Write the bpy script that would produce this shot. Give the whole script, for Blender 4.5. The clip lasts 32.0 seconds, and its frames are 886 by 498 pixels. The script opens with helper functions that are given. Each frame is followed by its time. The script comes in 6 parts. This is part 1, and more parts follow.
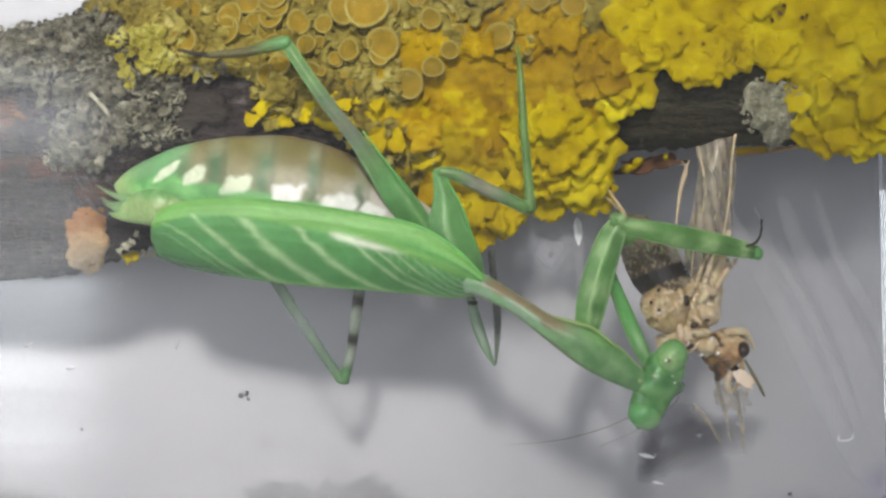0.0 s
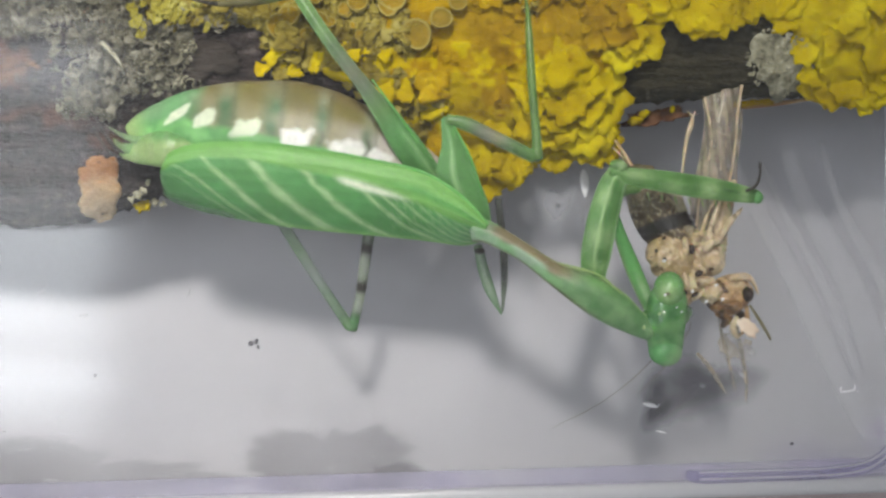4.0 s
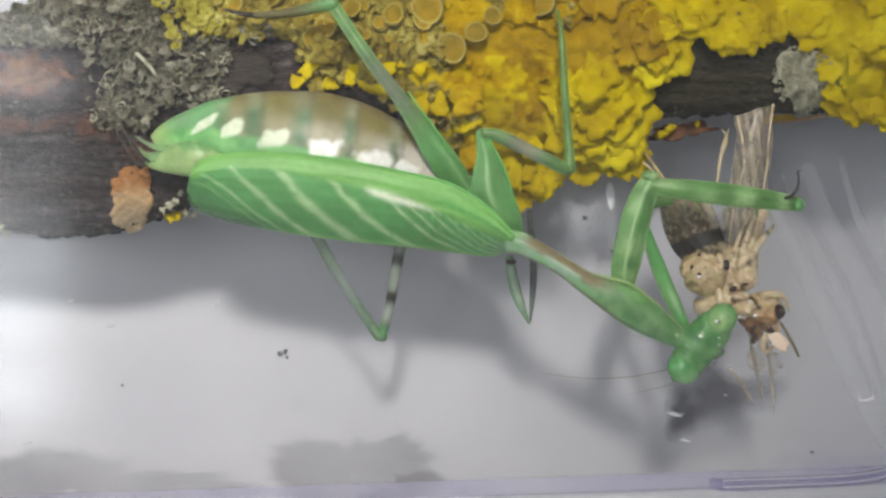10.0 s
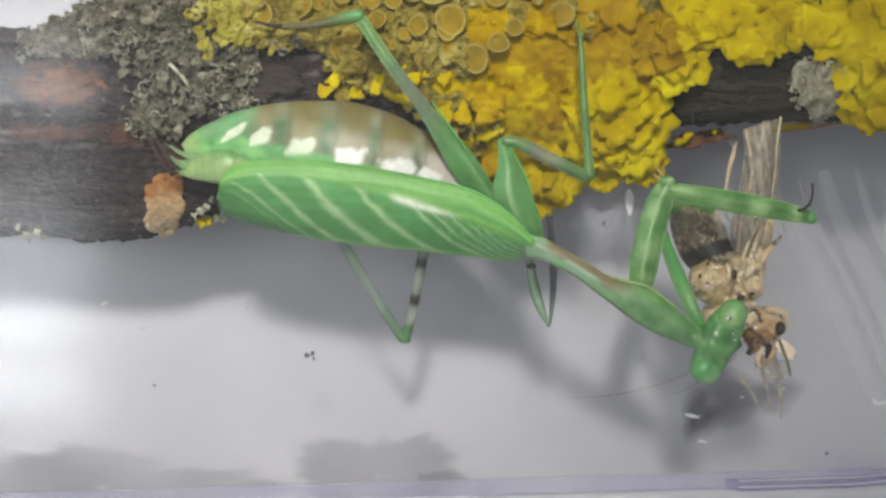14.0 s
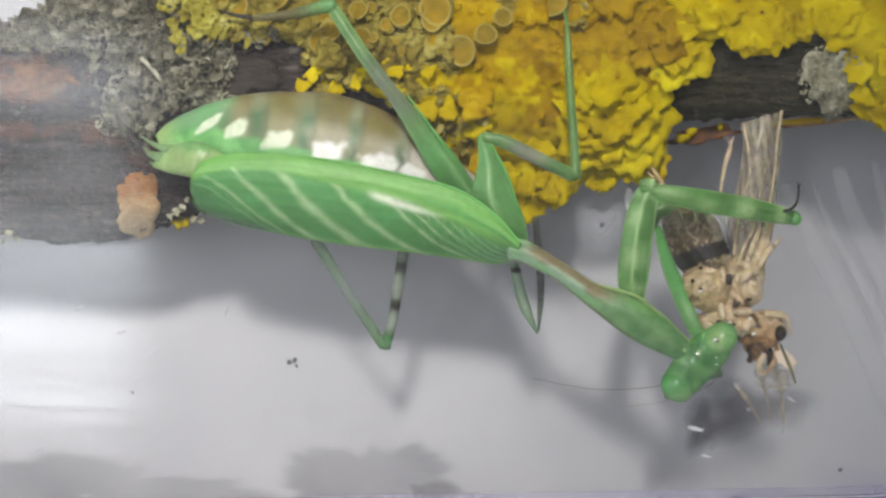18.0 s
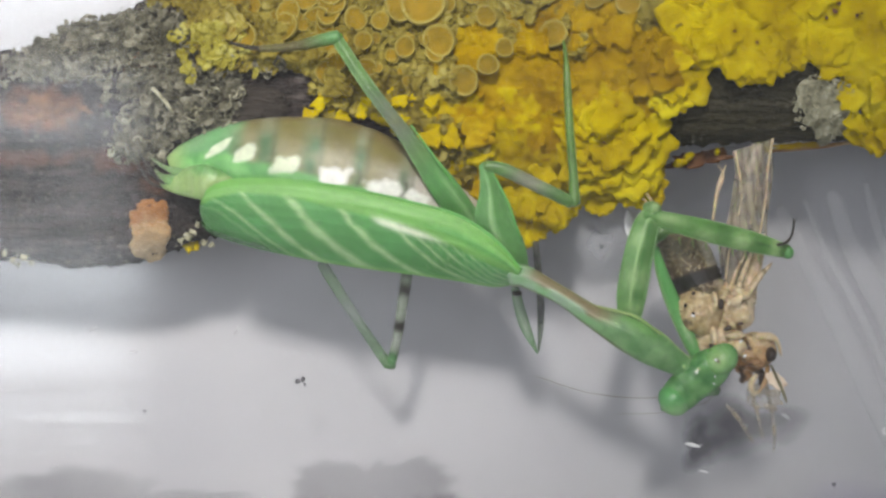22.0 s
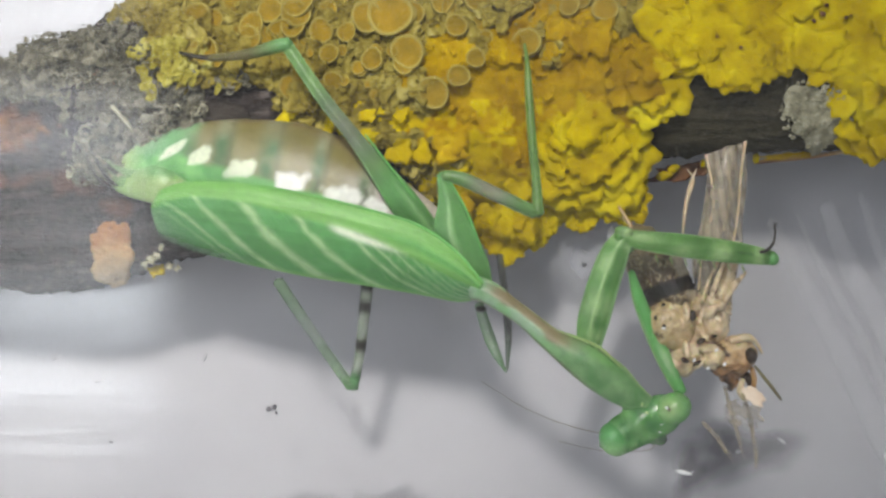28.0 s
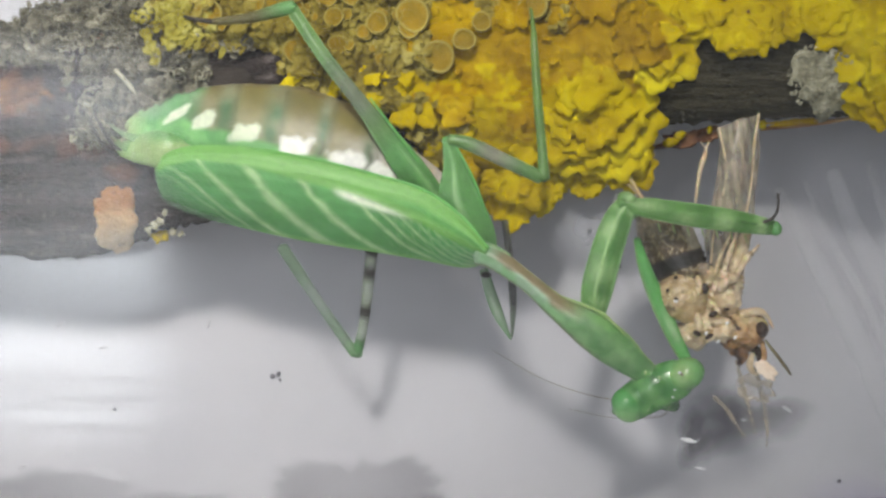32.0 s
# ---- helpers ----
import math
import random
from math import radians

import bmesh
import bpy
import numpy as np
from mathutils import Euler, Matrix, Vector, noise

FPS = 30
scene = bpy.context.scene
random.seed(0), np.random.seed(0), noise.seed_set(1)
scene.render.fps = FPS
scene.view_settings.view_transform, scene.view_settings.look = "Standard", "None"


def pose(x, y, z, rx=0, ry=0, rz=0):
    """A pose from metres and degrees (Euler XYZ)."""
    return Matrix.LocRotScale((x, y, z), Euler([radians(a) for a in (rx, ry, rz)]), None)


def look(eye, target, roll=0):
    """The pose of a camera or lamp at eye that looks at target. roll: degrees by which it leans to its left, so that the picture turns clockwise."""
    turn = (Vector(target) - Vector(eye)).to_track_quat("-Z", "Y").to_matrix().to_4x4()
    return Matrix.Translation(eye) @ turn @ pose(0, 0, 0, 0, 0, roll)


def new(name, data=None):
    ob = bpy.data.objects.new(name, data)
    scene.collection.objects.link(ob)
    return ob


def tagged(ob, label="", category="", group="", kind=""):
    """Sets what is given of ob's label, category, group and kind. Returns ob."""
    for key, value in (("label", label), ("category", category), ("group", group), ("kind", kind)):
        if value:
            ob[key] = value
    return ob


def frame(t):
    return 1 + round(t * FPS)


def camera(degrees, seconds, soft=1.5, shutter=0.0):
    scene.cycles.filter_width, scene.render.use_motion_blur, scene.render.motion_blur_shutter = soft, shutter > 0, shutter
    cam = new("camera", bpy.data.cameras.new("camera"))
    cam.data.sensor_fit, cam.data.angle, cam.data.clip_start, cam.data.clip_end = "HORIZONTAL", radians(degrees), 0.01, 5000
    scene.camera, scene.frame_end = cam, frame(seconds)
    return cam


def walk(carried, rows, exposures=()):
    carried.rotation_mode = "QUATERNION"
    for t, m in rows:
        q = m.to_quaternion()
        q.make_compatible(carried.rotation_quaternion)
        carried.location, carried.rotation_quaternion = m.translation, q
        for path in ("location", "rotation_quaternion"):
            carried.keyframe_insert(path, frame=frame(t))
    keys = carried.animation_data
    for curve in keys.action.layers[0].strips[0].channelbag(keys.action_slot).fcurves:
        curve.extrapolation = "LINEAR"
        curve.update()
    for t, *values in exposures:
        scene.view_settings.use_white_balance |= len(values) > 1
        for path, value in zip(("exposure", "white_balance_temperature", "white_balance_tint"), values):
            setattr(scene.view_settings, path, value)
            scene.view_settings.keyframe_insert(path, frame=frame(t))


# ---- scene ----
cam = camera(42, 32.0, soft=2.6)

# Camera: seconds, metres, degrees. It is held by hand, about ten centimetres above the box.
PATH = [
    (0, 0.00428, -0.00760, 0.10394, 2.811, 0.254, -0.252),
    (0.5, 0.00512, -0.00589, 0.10327, 2.823, 0.842, -0.088),
    (1, 0.00472, -0.00287, 0.10408, 1.572, 0.601, -0.044),
    (1.5, 0.00427, -0.00428, 0.10515, 2.252, 0.695, 0.037),
    (2, 0.00450, -0.00401, 0.10568, 1.455, 1.269, 0.078),
    (2.5, 0.00411, -0.00631, 0.10569, 1.524, 0.969, 0.136),
    (3, 0.00555, -0.00647, 0.10547, 1.151, 1.046, 0.127),
    (3.5, 0.00517, -0.00916, 0.10527, 1.575, 1.067, -0.004),
    (4, 0.00469, -0.00981, 0.10501, 1.564, 0.832, 0.090),
    (4.5, 0.00429, -0.01187, 0.10528, 1.081, 1.209, 0.321),
    (6.5, -0.00179, -0.01283, 0.10451, 1.397, -1.906, -0.393),
    (7, -0.00111, -0.01065, 0.10524, 1.351, -1.806, -0.329),
    (7.5, -0.00241, -0.01068, 0.10542, 1.028, -1.853, -0.338),
    (8, -0.00187, -0.01049, 0.10570, 1.076, -1.411, -0.320),
    (8.5, -0.00398, -0.01026, 0.10620, 0.948, -1.621, -0.057),
    (9, -0.00433, -0.01253, 0.10701, 0.413, -1.447, 0.302),
    (9.5, -0.00221, -0.01166, 0.10637, 1.694, -0.947, 0.208),
    (10, -0.00203, -0.00911, 0.10606, 1.709, -1.406, 0.208),
    (10.5, -0.00142, -0.00766, 0.10646, 1.570, -1.204, 0.081),
    (11, -0.00336, -0.00567, 0.10736, 1.444, -1.856, -0.044),
    (11.5, -0.00355, -0.00352, 0.10860, 1.558, -2.094, 0.239),
    (12, -0.00409, -0.00333, 0.10948, 1.933, -1.887, -0.102),
    (12.5, -0.00267, -0.00345, 0.10955, 2.297, -1.189, 0.347),
    (13, -0.00597, -0.00500, 0.11038, 1.648, -1.548, 0.405),
    (13.5, -0.00544, -0.00644, 0.11023, 1.018, -1.434, 0.508),
    (14, -0.00223, -0.00886, 0.10889, 1.761, -0.356, 0.356),
    (14.5, -0.00028, -0.00771, 0.10840, 1.954, 0.094, 0.201),
    (16.5, 0.00373, -0.00539, 0.10500, 0.399, 1.731, 0.031),
    (17, 0.00232, -0.00746, 0.10528, 0.644, 1.965, 0.244),
    (17.5, 0.00296, -0.00784, 0.10470, 0.561, 2.124, 0.476),
    (18, 0.00327, -0.00741, 0.10341, 1.189, 2.123, 0.504),
    (18.5, 0.00232, -0.00436, 0.10320, 1.075, 1.720, 0.336),
    (19, -0.00000, 0.00000, 0.10450, 0.057, 0.072, 0.010),
    (19.5, 0.00185, 0.00094, 0.10621, -0.113, 0.931, 0.066),
    (20, -0.00328, 0.00055, 0.10789, 0.006, -0.953, 0.031),
    (20.5, -0.00274, 0.00028, 0.10816, -0.078, -0.724, -0.104),
    (21, -0.00131, 0.00045, 0.10719, -0.335, 0.922, 0.066),
    (21.5, -0.00057, -0.00217, 0.10716, -0.306, 1.073, 0.380),
    (22, 0.00314, -0.00398, 0.10616, 0.372, 2.198, 0.307),
    (22.5, 0.00620, -0.00326, 0.10451, -0.076, 3.327, -0.022),
    (23, 0.00702, -0.00618, 0.10316, -0.108, 3.198, -0.335),
    (23.5, 0.00830, -0.00705, 0.10184, -0.801, 3.538, -0.290),
    (24, 0.00696, -0.00667, 0.10109, -0.178, 3.624, -0.073),
    (24.5, 0.00836, -0.00523, 0.10049, 1.192, 4.207, -0.081),
    (25, 0.00727, -0.00729, 0.10065, 2.102, 3.806, -0.082),
    (25.5, 0.00696, -0.00745, 0.10077, 1.268, 4.082, 0.042),
    (27.5, 0.00660, -0.00471, 0.10160, 1.332, 3.416, -0.557),
    (28, 0.00734, -0.00425, 0.10147, 1.509, 3.460, -0.440),
    (28.5, 0.00606, -0.00178, 0.10235, 1.245, 2.893, -0.559),
    (29, 0.00558, -0.00154, 0.10274, 1.707, 2.972, -0.790),
    (29.5, 0.00434, -0.00231, 0.10341, 1.613, 2.918, -0.390),
    (30, 0.00454, -0.00494, 0.10408, 0.994, 3.162, 0.168),
    (30.5, 0.00470, -0.00558, 0.10343, 0.783, 3.283, 0.017),
    (31, 0.00682, -0.00710, 0.10190, 1.030, 3.702, -0.035),
    (31.5, 0.00729, -0.00528, 0.10136, -0.279, 3.529, -0.618),
    (32, 0.00707, -0.00637, 0.10102, 1.083, 3.561, -0.279),
]
walk(cam, [(t, pose(x, y, z, rx, ry, rz)) for t, x, y, z, rx, ry, rz in PATH])

# ---- light: a desk lamp behind the branch, a tube lamp to the west, the pale room all round ----
room = bpy.data.worlds.new("room")
room.use_nodes = True
scene.world = room
room.node_tree.nodes["Background"].inputs["Color"].default_value = (0.86, 0.91, 1.0, 1)
room.node_tree.nodes["Background"].inputs["Strength"].default_value = 0.275


def area_lamp(name, eye, target, shape, sx, sy, watts, colour):
    data = bpy.data.lights.new(name, "AREA")
    data.shape, data.size, data.energy, data.color = shape, sx, watts, colour
    if shape in ("RECTANGLE", "ELLIPSE"):
        data.size_y = sy
    ob = new(name, data)
    ob.matrix_world = look(eye, target)
    return ob


def spot_lamp(name, eye, target, watts, colour, cone, radius):
    data = bpy.data.lights.new(name, "SPOT")
    data.energy, data.color, data.spot_size, data.spot_blend, data.shadow_soft_size = watts, colour, radians(cone), 1.0, radius
    ob = new(name, data)
    ob.matrix_world = look(eye, target)
    return ob


spot_lamp("desk_lamp_light", (-0.03, 0.29, 0.56), (-0.027, 0.011, 0), 12.9, (1.0, 0.96, 0.91), 15.5, 0.040)
# Added fill close by on the west side; no source stands there.
area_lamp("window_light", (-0.15, -0.04, 0.12), (-0.02, 0.0, 0), "RECTANGLE", 0.08, 0.10, 0.03, (0.95, 0.97, 1.0))
area_lamp("tube_lamp_light", (-0.500, 0.08, 1.20), (-0.500, 0.08, 0), "RECTANGLE", 0.22, 0.46, 1.5, (0.90, 0.95, 1.0))

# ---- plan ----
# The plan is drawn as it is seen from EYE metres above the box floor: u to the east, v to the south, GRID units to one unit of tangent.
EYE, GRID = 0.1045, 2042.4
MM = 0.001


def at(u, v, h):
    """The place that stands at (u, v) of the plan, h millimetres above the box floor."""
    u, v, h = float(u), float(v), float(h)
    d = EYE - h * MM
    return Vector(((u - 784) / GRID * d, (441 - v) / GRID * d, h * MM))


def size(px, h=5.0):
    """A length of the plan in metres."""
    return float(px) / GRID * (EYE - float(h) * MM)


def smooth_line(points, n):
    """n + 1 points on a Catmull-Rom line through rows of numbers."""
    p = [np.array(q, float) for q in points]
    p = [2 * p[0] - p[1]] + p + [2 * p[-1] - p[-2]]
    out = []
    for i in range(n + 1):
        x = i / n * (len(p) - 3)
        k = min(int(x), len(p) - 4)
        f = x - k
        a, b, c, d = p[k:k + 4]
        out.append(0.5 * (2 * b + (c - a) * f + (2 * a - 5 * b + 4 * c - d) * f * f + (3 * b - a - 3 * c + d) * f ** 3))
    return out


def table(points, x):
    """Linear in a short table of (x, y...) rows."""
    xs = [q[0] for q in points]
    return [float(np.interp(x, xs, [q[k] for q in points])) for k in range(1, len(points[0]))]


def fbm(x, y, z=0.0, octaves=4):
    return noise.fractal(Vector((x, y, z)), 1.0, 2.0, octaves)


# ---- materials ----
def node_material(name):
    m = bpy.data.materials.new(name)
    m.use_nodes = True
    return m, m.node_tree.nodes, m.node_tree.links, m.node_tree.nodes["Principled BSDF"]


def surface(name, stops, scale=400.0, detail=6.0, rough=0.6, bump=0.3, fine=3000.0, stretch=(1, 1, 1), spread=0.0,
            specular=0.4, subsurface=0.0, metallic=0.0, distance=0.0002, coat=0.0, crackle=0.0, cell=700.0):
    """Colours from two noises, a fine relief, and a small change from object to object. stops: (place, r, g, b) rows."""
    m, nodes, links, bsdf = node_material(name)
    geo = nodes.new("ShaderNodeNewGeometry")
    mapping = nodes.new("ShaderNodeMapping")
    mapping.inputs["Scale"].default_value = stretch
    links.new(geo.outputs["Position"], mapping.inputs["Vector"])
    big, small = nodes.new("ShaderNodeTexNoise"), nodes.new("ShaderNodeTexNoise")
    for node, s, d in ((big, scale, detail), (small, fine, 4.0)):
        node.inputs["Scale"].default_value, node.inputs["Detail"].default_value = s, d
        links.new(mapping.outputs["Vector"], node.inputs["Vector"])
    mix = nodes.new("ShaderNodeMath")
    mix.operation = "MULTIPLY_ADD"
    mix.inputs[1].default_value = 0.35
    links.new(small.outputs["Fac"], mix.inputs[0])
    scaled = nodes.new("ShaderNodeMath")
    scaled.operation = "MULTIPLY_ADD"
    scaled.inputs[1].default_value, scaled.inputs[2].default_value = 1.3, -0.325
    links.new(big.outputs["Fac"], scaled.inputs[0])
    links.new(scaled.outputs[0], mix.inputs[2])
    last = mix
    if crackle:
        cells, deep = nodes.new("ShaderNodeTexVoronoi"), nodes.new("ShaderNodeMapRange")
        cells.feature = "DISTANCE_TO_EDGE"
        cells.inputs["Scale"].default_value = cell
        bent = nodes.new("ShaderNodeVectorMath")
        bent.operation = "MULTIPLY_ADD"
        bent.inputs[1].default_value = (0.0016, 0.0016, 0.0016)
        links.new(big.outputs["Color"], bent.inputs[0])
        links.new(geo.outputs["Position"], bent.inputs[2])
        links.new(bent.outputs[0], cells.inputs["Vector"])
        links.new(cells.outputs["Distance"], deep.inputs["Value"])
        deep.inputs["From Max"].default_value = 0.12
        deep.inputs["To Min"].default_value, deep.inputs["To Max"].default_value = -crackle, 0.0
        joint = nodes.new("ShaderNodeMath")
        links.new(mix.outputs[0], joint.inputs[0])
        links.new(deep.outputs["Result"], joint.inputs[1])
        mix = last = joint
    if spread:
        info = nodes.new("ShaderNodeObjectInfo")
        add = nodes.new("ShaderNodeMath")
        add.operation = "MULTIPLY_ADD"
        add.inputs[1].default_value = spread
        links.new(info.outputs["Random"], add.inputs[0])
        links.new(mix.outputs[0], add.inputs[2])
        last = add
    ramp = nodes.new("ShaderNodeValToRGB")
    links.new(last.outputs[0], ramp.inputs["Fac"])
    el = ramp.color_ramp.elements
    while len(el) < len(stops):
        el.new(0.5)
    for e, (x, r, g, b) in zip(el, stops):
        e.position, e.color = x, (r, g, b, 1)
    links.new(ramp.outputs["Color"], bsdf.inputs["Base Color"])
    bsdf.inputs["Roughness"].default_value = rough
    bsdf.inputs["Specular IOR Level"].default_value = specular
    bsdf.inputs["Metallic"].default_value = metallic
    bsdf.inputs["Coat Weight"].default_value = coat
    bsdf.inputs["Coat Roughness"].default_value = 0.15
    if subsurface:
        bsdf.inputs["Subsurface Weight"].default_value = subsurface
        bsdf.inputs["Subsurface Radius"].default_value = (0.6, 1.0, 0.4)
        bsdf.inputs["Subsurface Scale"].default_value = 0.0006
    if bump:
        node = nodes.new("ShaderNodeBump")
        node.inputs["Strength"].default_value, node.inputs["Distance"].default_value = bump, distance
        links.new(mix.outputs[0], node.inputs["Height"])
        links.new(node.outputs["Normal"], bsdf.inputs["Normal"])
    return m


def clear(name, colour, rough=0.02, ior=1.45):
    m, nodes, links, bsdf = node_material(name)
    bsdf.inputs["Base Color"].default_value = (*colour, 1)
    bsdf.inputs["Transmission Weight"].default_value = 1.0
    bsdf.inputs["Roughness"].default_value = rough
    bsdf.inputs["IOR"].default_value = ior
    return m


def thin_film(name, colour, weight, rough=0.3, grain=900):
    """A see-through skin: part of it lets light straight through."""
    m, nodes, links, bsdf = node_material(name)
    geo, tex = nodes.new("ShaderNodeNewGeometry"), nodes.new("ShaderNodeTexNoise")
    tex.inputs["Scale"].default_value = grain
    links.new(geo.outputs["Position"], tex.inputs["Vector"])
    through_node, mix = nodes.new("ShaderNodeBsdfTransparent"), nodes.new("ShaderNodeMixShader")
    ramp = nodes.new("ShaderNodeMath")
    ramp.operation = "MULTIPLY"
    ramp.inputs[1].default_value = weight * 2
    links.new(tex.outputs["Fac"], ramp.inputs[0])
    links.new(ramp.outputs[0], mix.inputs["Fac"])
    links.new(through_node.outputs[0], mix.inputs[1])
    links.new(bsdf.outputs[0], mix.inputs[2])
    links.new(mix.outputs[0], nodes["Material Output"].inputs["Surface"])
    bsdf.inputs["Base Color"].default_value = (*colour, 1)
    bsdf.inputs["Roughness"].default_value = rough
    return m


TABLE = surface("table_paint", [(0.2, 0.43, 0.43, 0.445), (0.8, 0.49, 0.49, 0.50)], scale=60, rough=0.55, bump=0.05)
PLASTIC = clear("clear_plastic", (0.985, 0.985, 0.99))
def hazed(m, amount, colour=(0.8, 0.8, 0.8)):
    """Glare haze mixed into clear plastic: a small part of it is dull white."""
    nodes, links = m.node_tree.nodes, m.node_tree.links
    dull, mix = nodes.new("ShaderNodeBsdfDiffuse"), nodes.new("ShaderNodeMixShader")
    geo, tex, ramp = nodes.new("ShaderNodeNewGeometry"), nodes.new("ShaderNodeTexNoise"), nodes.new("ShaderNodeMapRange")
    tex.inputs["Scale"].default_value, tex.inputs["Detail"].default_value = 70, 5
    links.new(geo.outputs["Position"], tex.inputs["Vector"])
    links.new(tex.outputs["Fac"], ramp.inputs["Value"])
    ramp.inputs["From Min"].default_value, ramp.inputs["From Max"].default_value = 0.3, 0.75
    ramp.inputs["To Min"].default_value, ramp.inputs["To Max"].default_value = amount * 0.6, amount * 1.5
    dull.inputs["Color"].default_value = (*colour, 1)
    links.new(ramp.outputs["Result"], mix.inputs["Fac"])
    links.new(nodes["Principled BSDF"].outputs[0], mix.inputs[1])
    links.new(dull.outputs[0], mix.inputs[2])
    links.new(mix.outputs[0], nodes["Material Output"].inputs["Surface"])


def scuffed(name, tint, rough):
    """Clear plastic whose skin mirrors softly, in streaks along the box."""
    m = clear(name, tint, rough=0.0, ior=1.02)
    nodes, links, bsdf = m.node_tree.nodes, m.node_tree.links, m.node_tree.nodes["Principled BSDF"]
    bsdf.inputs["Coat Weight"].default_value, bsdf.inputs["Coat Roughness"].default_value = 0.6, rough
    geo, mapping, tex, bump = (nodes.new("ShaderNode" + k) for k in ("NewGeometry", "Mapping", "TexNoise", "Bump"))
    mapping.inputs["Scale"].default_value = (0.12, 1, 1)
    tex.inputs["Scale"].default_value, tex.inputs["Detail"].default_value = 170, 6
    links.new(geo.outputs["Position"], mapping.inputs["Vector"])
    links.new(mapping.outputs["Vector"], tex.inputs["Vector"])
    links.new(tex.outputs["Fac"], bump.inputs["Height"])
    bump.inputs["Strength"].default_value, bump.inputs["Distance"].default_value = 0.35, 0.0005
    worn, share = nodes.new("ShaderNodeTexNoise"), nodes.new("ShaderNodeMapRange")
    worn.inputs["Scale"].default_value, worn.inputs["Detail"].default_value = 190, 7
    links.new(mapping.outputs["Vector"], worn.inputs["Vector"])
    links.new(worn.outputs["Fac"], share.inputs["Value"])
    share.inputs["From Min"].default_value, share.inputs["From Max"].default_value = 0.36, 0.66
    share.inputs["To Min"].default_value, share.inputs["To Max"].default_value = 0.08, 0.60
    links.new(share.outputs["Result"], bsdf.inputs["Coat Weight"])
    links.new(bump.outputs["Normal"], bsdf.inputs["Coat Normal"])
    return m


LID = scuffed("scuffed_lid_plastic", (0.995, 0.995, 0.998), 0.12)
FLOOR_PLASTIC = scuffed("scuffed_floor_plastic", (0.99, 0.99, 0.995), 0.12)
hazed(LID, 0.009)
VIOLET = clear("violet_plastic", (0.78, 0.75, 0.90), rough=0.2, ior=1.12)
RIM = surface("frosted_rim", [(0.2, 0.46, 0.46, 0.47), (0.8, 0.58, 0.58, 0.59)], scale=120, rough=0.25, bump=0.05, stretch=(0.15, 1, 1))
GROOVE = surface("rim_groove", [(0.2, 0.27, 0.21, 0.21), (0.8, 0.40, 0.35, 0.35)], scale=200, rough=0.5, bump=0.05)
SPECK = surface("dark_grit", [(0.2, 0.05, 0.05, 0.06), (0.8, 0.30, 0.29, 0.31)], scale=2500, rough=0.7)
BARK = surface("bark", [(0.15, 0.010, 0.008, 0.007), (0.45, 0.030, 0.024, 0.019), (0.7, 0.066, 0.054, 0.044), (0.95, 0.20, 0.17, 0.145)],
               scale=260, rough=0.75, bump=1.0, fine=2400, stretch=(0.3, 1, 1), distance=0.0010, specular=0.12)
TAN = surface("peeled_patch", [(0.22, 0.20, 0.09, 0.028), (0.42, 0.37, 0.19, 0.07), (0.6, 0.50, 0.345, 0.16), (0.82, 0.60, 0.49, 0.31)], scale=420, rough=0.9, bump=0.7)
RUST = surface("rust_patch", [(0.25, 0.045, 0.024, 0.016), (0.48, 0.12, 0.055, 0.027), (0.85, 0.28, 0.14, 0.065)], scale=800, rough=0.9, bump=0.9, specular=0.15)
LICHEN_BRIGHT = surface("bright_yellow_lichen", [(0.12, 0.15, 0.085, 0.001), (0.4, 0.42, 0.302, 0.001), (0.7, 0.54, 0.415, 0.002), (1.1, 0.68, 0.575, 0.012)],
                        scale=300, rough=0.85, bump=1.0, spread=0.25, specular=0.05, distance=0.0004, crackle=0.09, cell=230, fine=1900)
LICHEN_ORANGE = surface("orange_yellow_lichen", [(0.12, 0.11, 0.056, 0.002), (0.42, 0.305, 0.182, 0.002), (0.75, 0.42, 0.275, 0.003), (1.1, 0.55, 0.41, 0.012)],
                        scale=300, rough=0.85, bump=1.0, spread=0.3, specular=0.05, distance=0.0004, crackle=0.09, cell=260, fine=1900)
LICHEN_OLIVE = surface("olive_yellow_lichen", [(0.15, 0.070, 0.052, 0.010), (0.42, 0.20, 0.155, 0.024), (0.72, 0.31, 0.255, 0.048), (1.1, 0.50, 0.44, 0.15)],
                       scale=420, rough=0.85, bump=0.9, spread=0.3, specular=0.10, distance=0.0004, crackle=0.22, cell=650)
LICHEN_LIME = surface("lime_yellow_lichen", [(0.15, 0.12, 0.095, 0.012), (0.45, 0.27, 0.235, 0.030), (0.75, 0.38, 0.345, 0.065), (1.1, 0.52, 0.49, 0.16)],
                      scale=420, rough=0.9, bump=1.0, spread=0.3, specular=0.06, distance=0.0004, crackle=0.2, cell=700)
DISC = surface("lichen_disc", [(0.1, 0.15, 0.105, 0.012), (0.6, 0.25, 0.170, 0.016), (1.1, 0.36, 0.23, 0.018)], scale=700, rough=0.8, bump=0.5, spread=0.3, specular=0.08)
DISC_RIM = surface("lichen_disc_rim", [(0.1, 0.20, 0.155, 0.02), (0.9, 0.38, 0.31, 0.06)], scale=500, rough=0.7, bump=0.4, spread=0.2)
LICHEN_GREY = surface("grey_green_lichen", [(0.15, 0.034, 0.033, 0.017), (0.5, 0.122, 0.113, 0.074), (0.8, 0.26, 0.245, 0.18), (1.0, 0.50, 0.48, 0.36)],
                      scale=700, rough=0.85, bump=0.8, spread=0.22, specular=0.15, distance=0.0003)
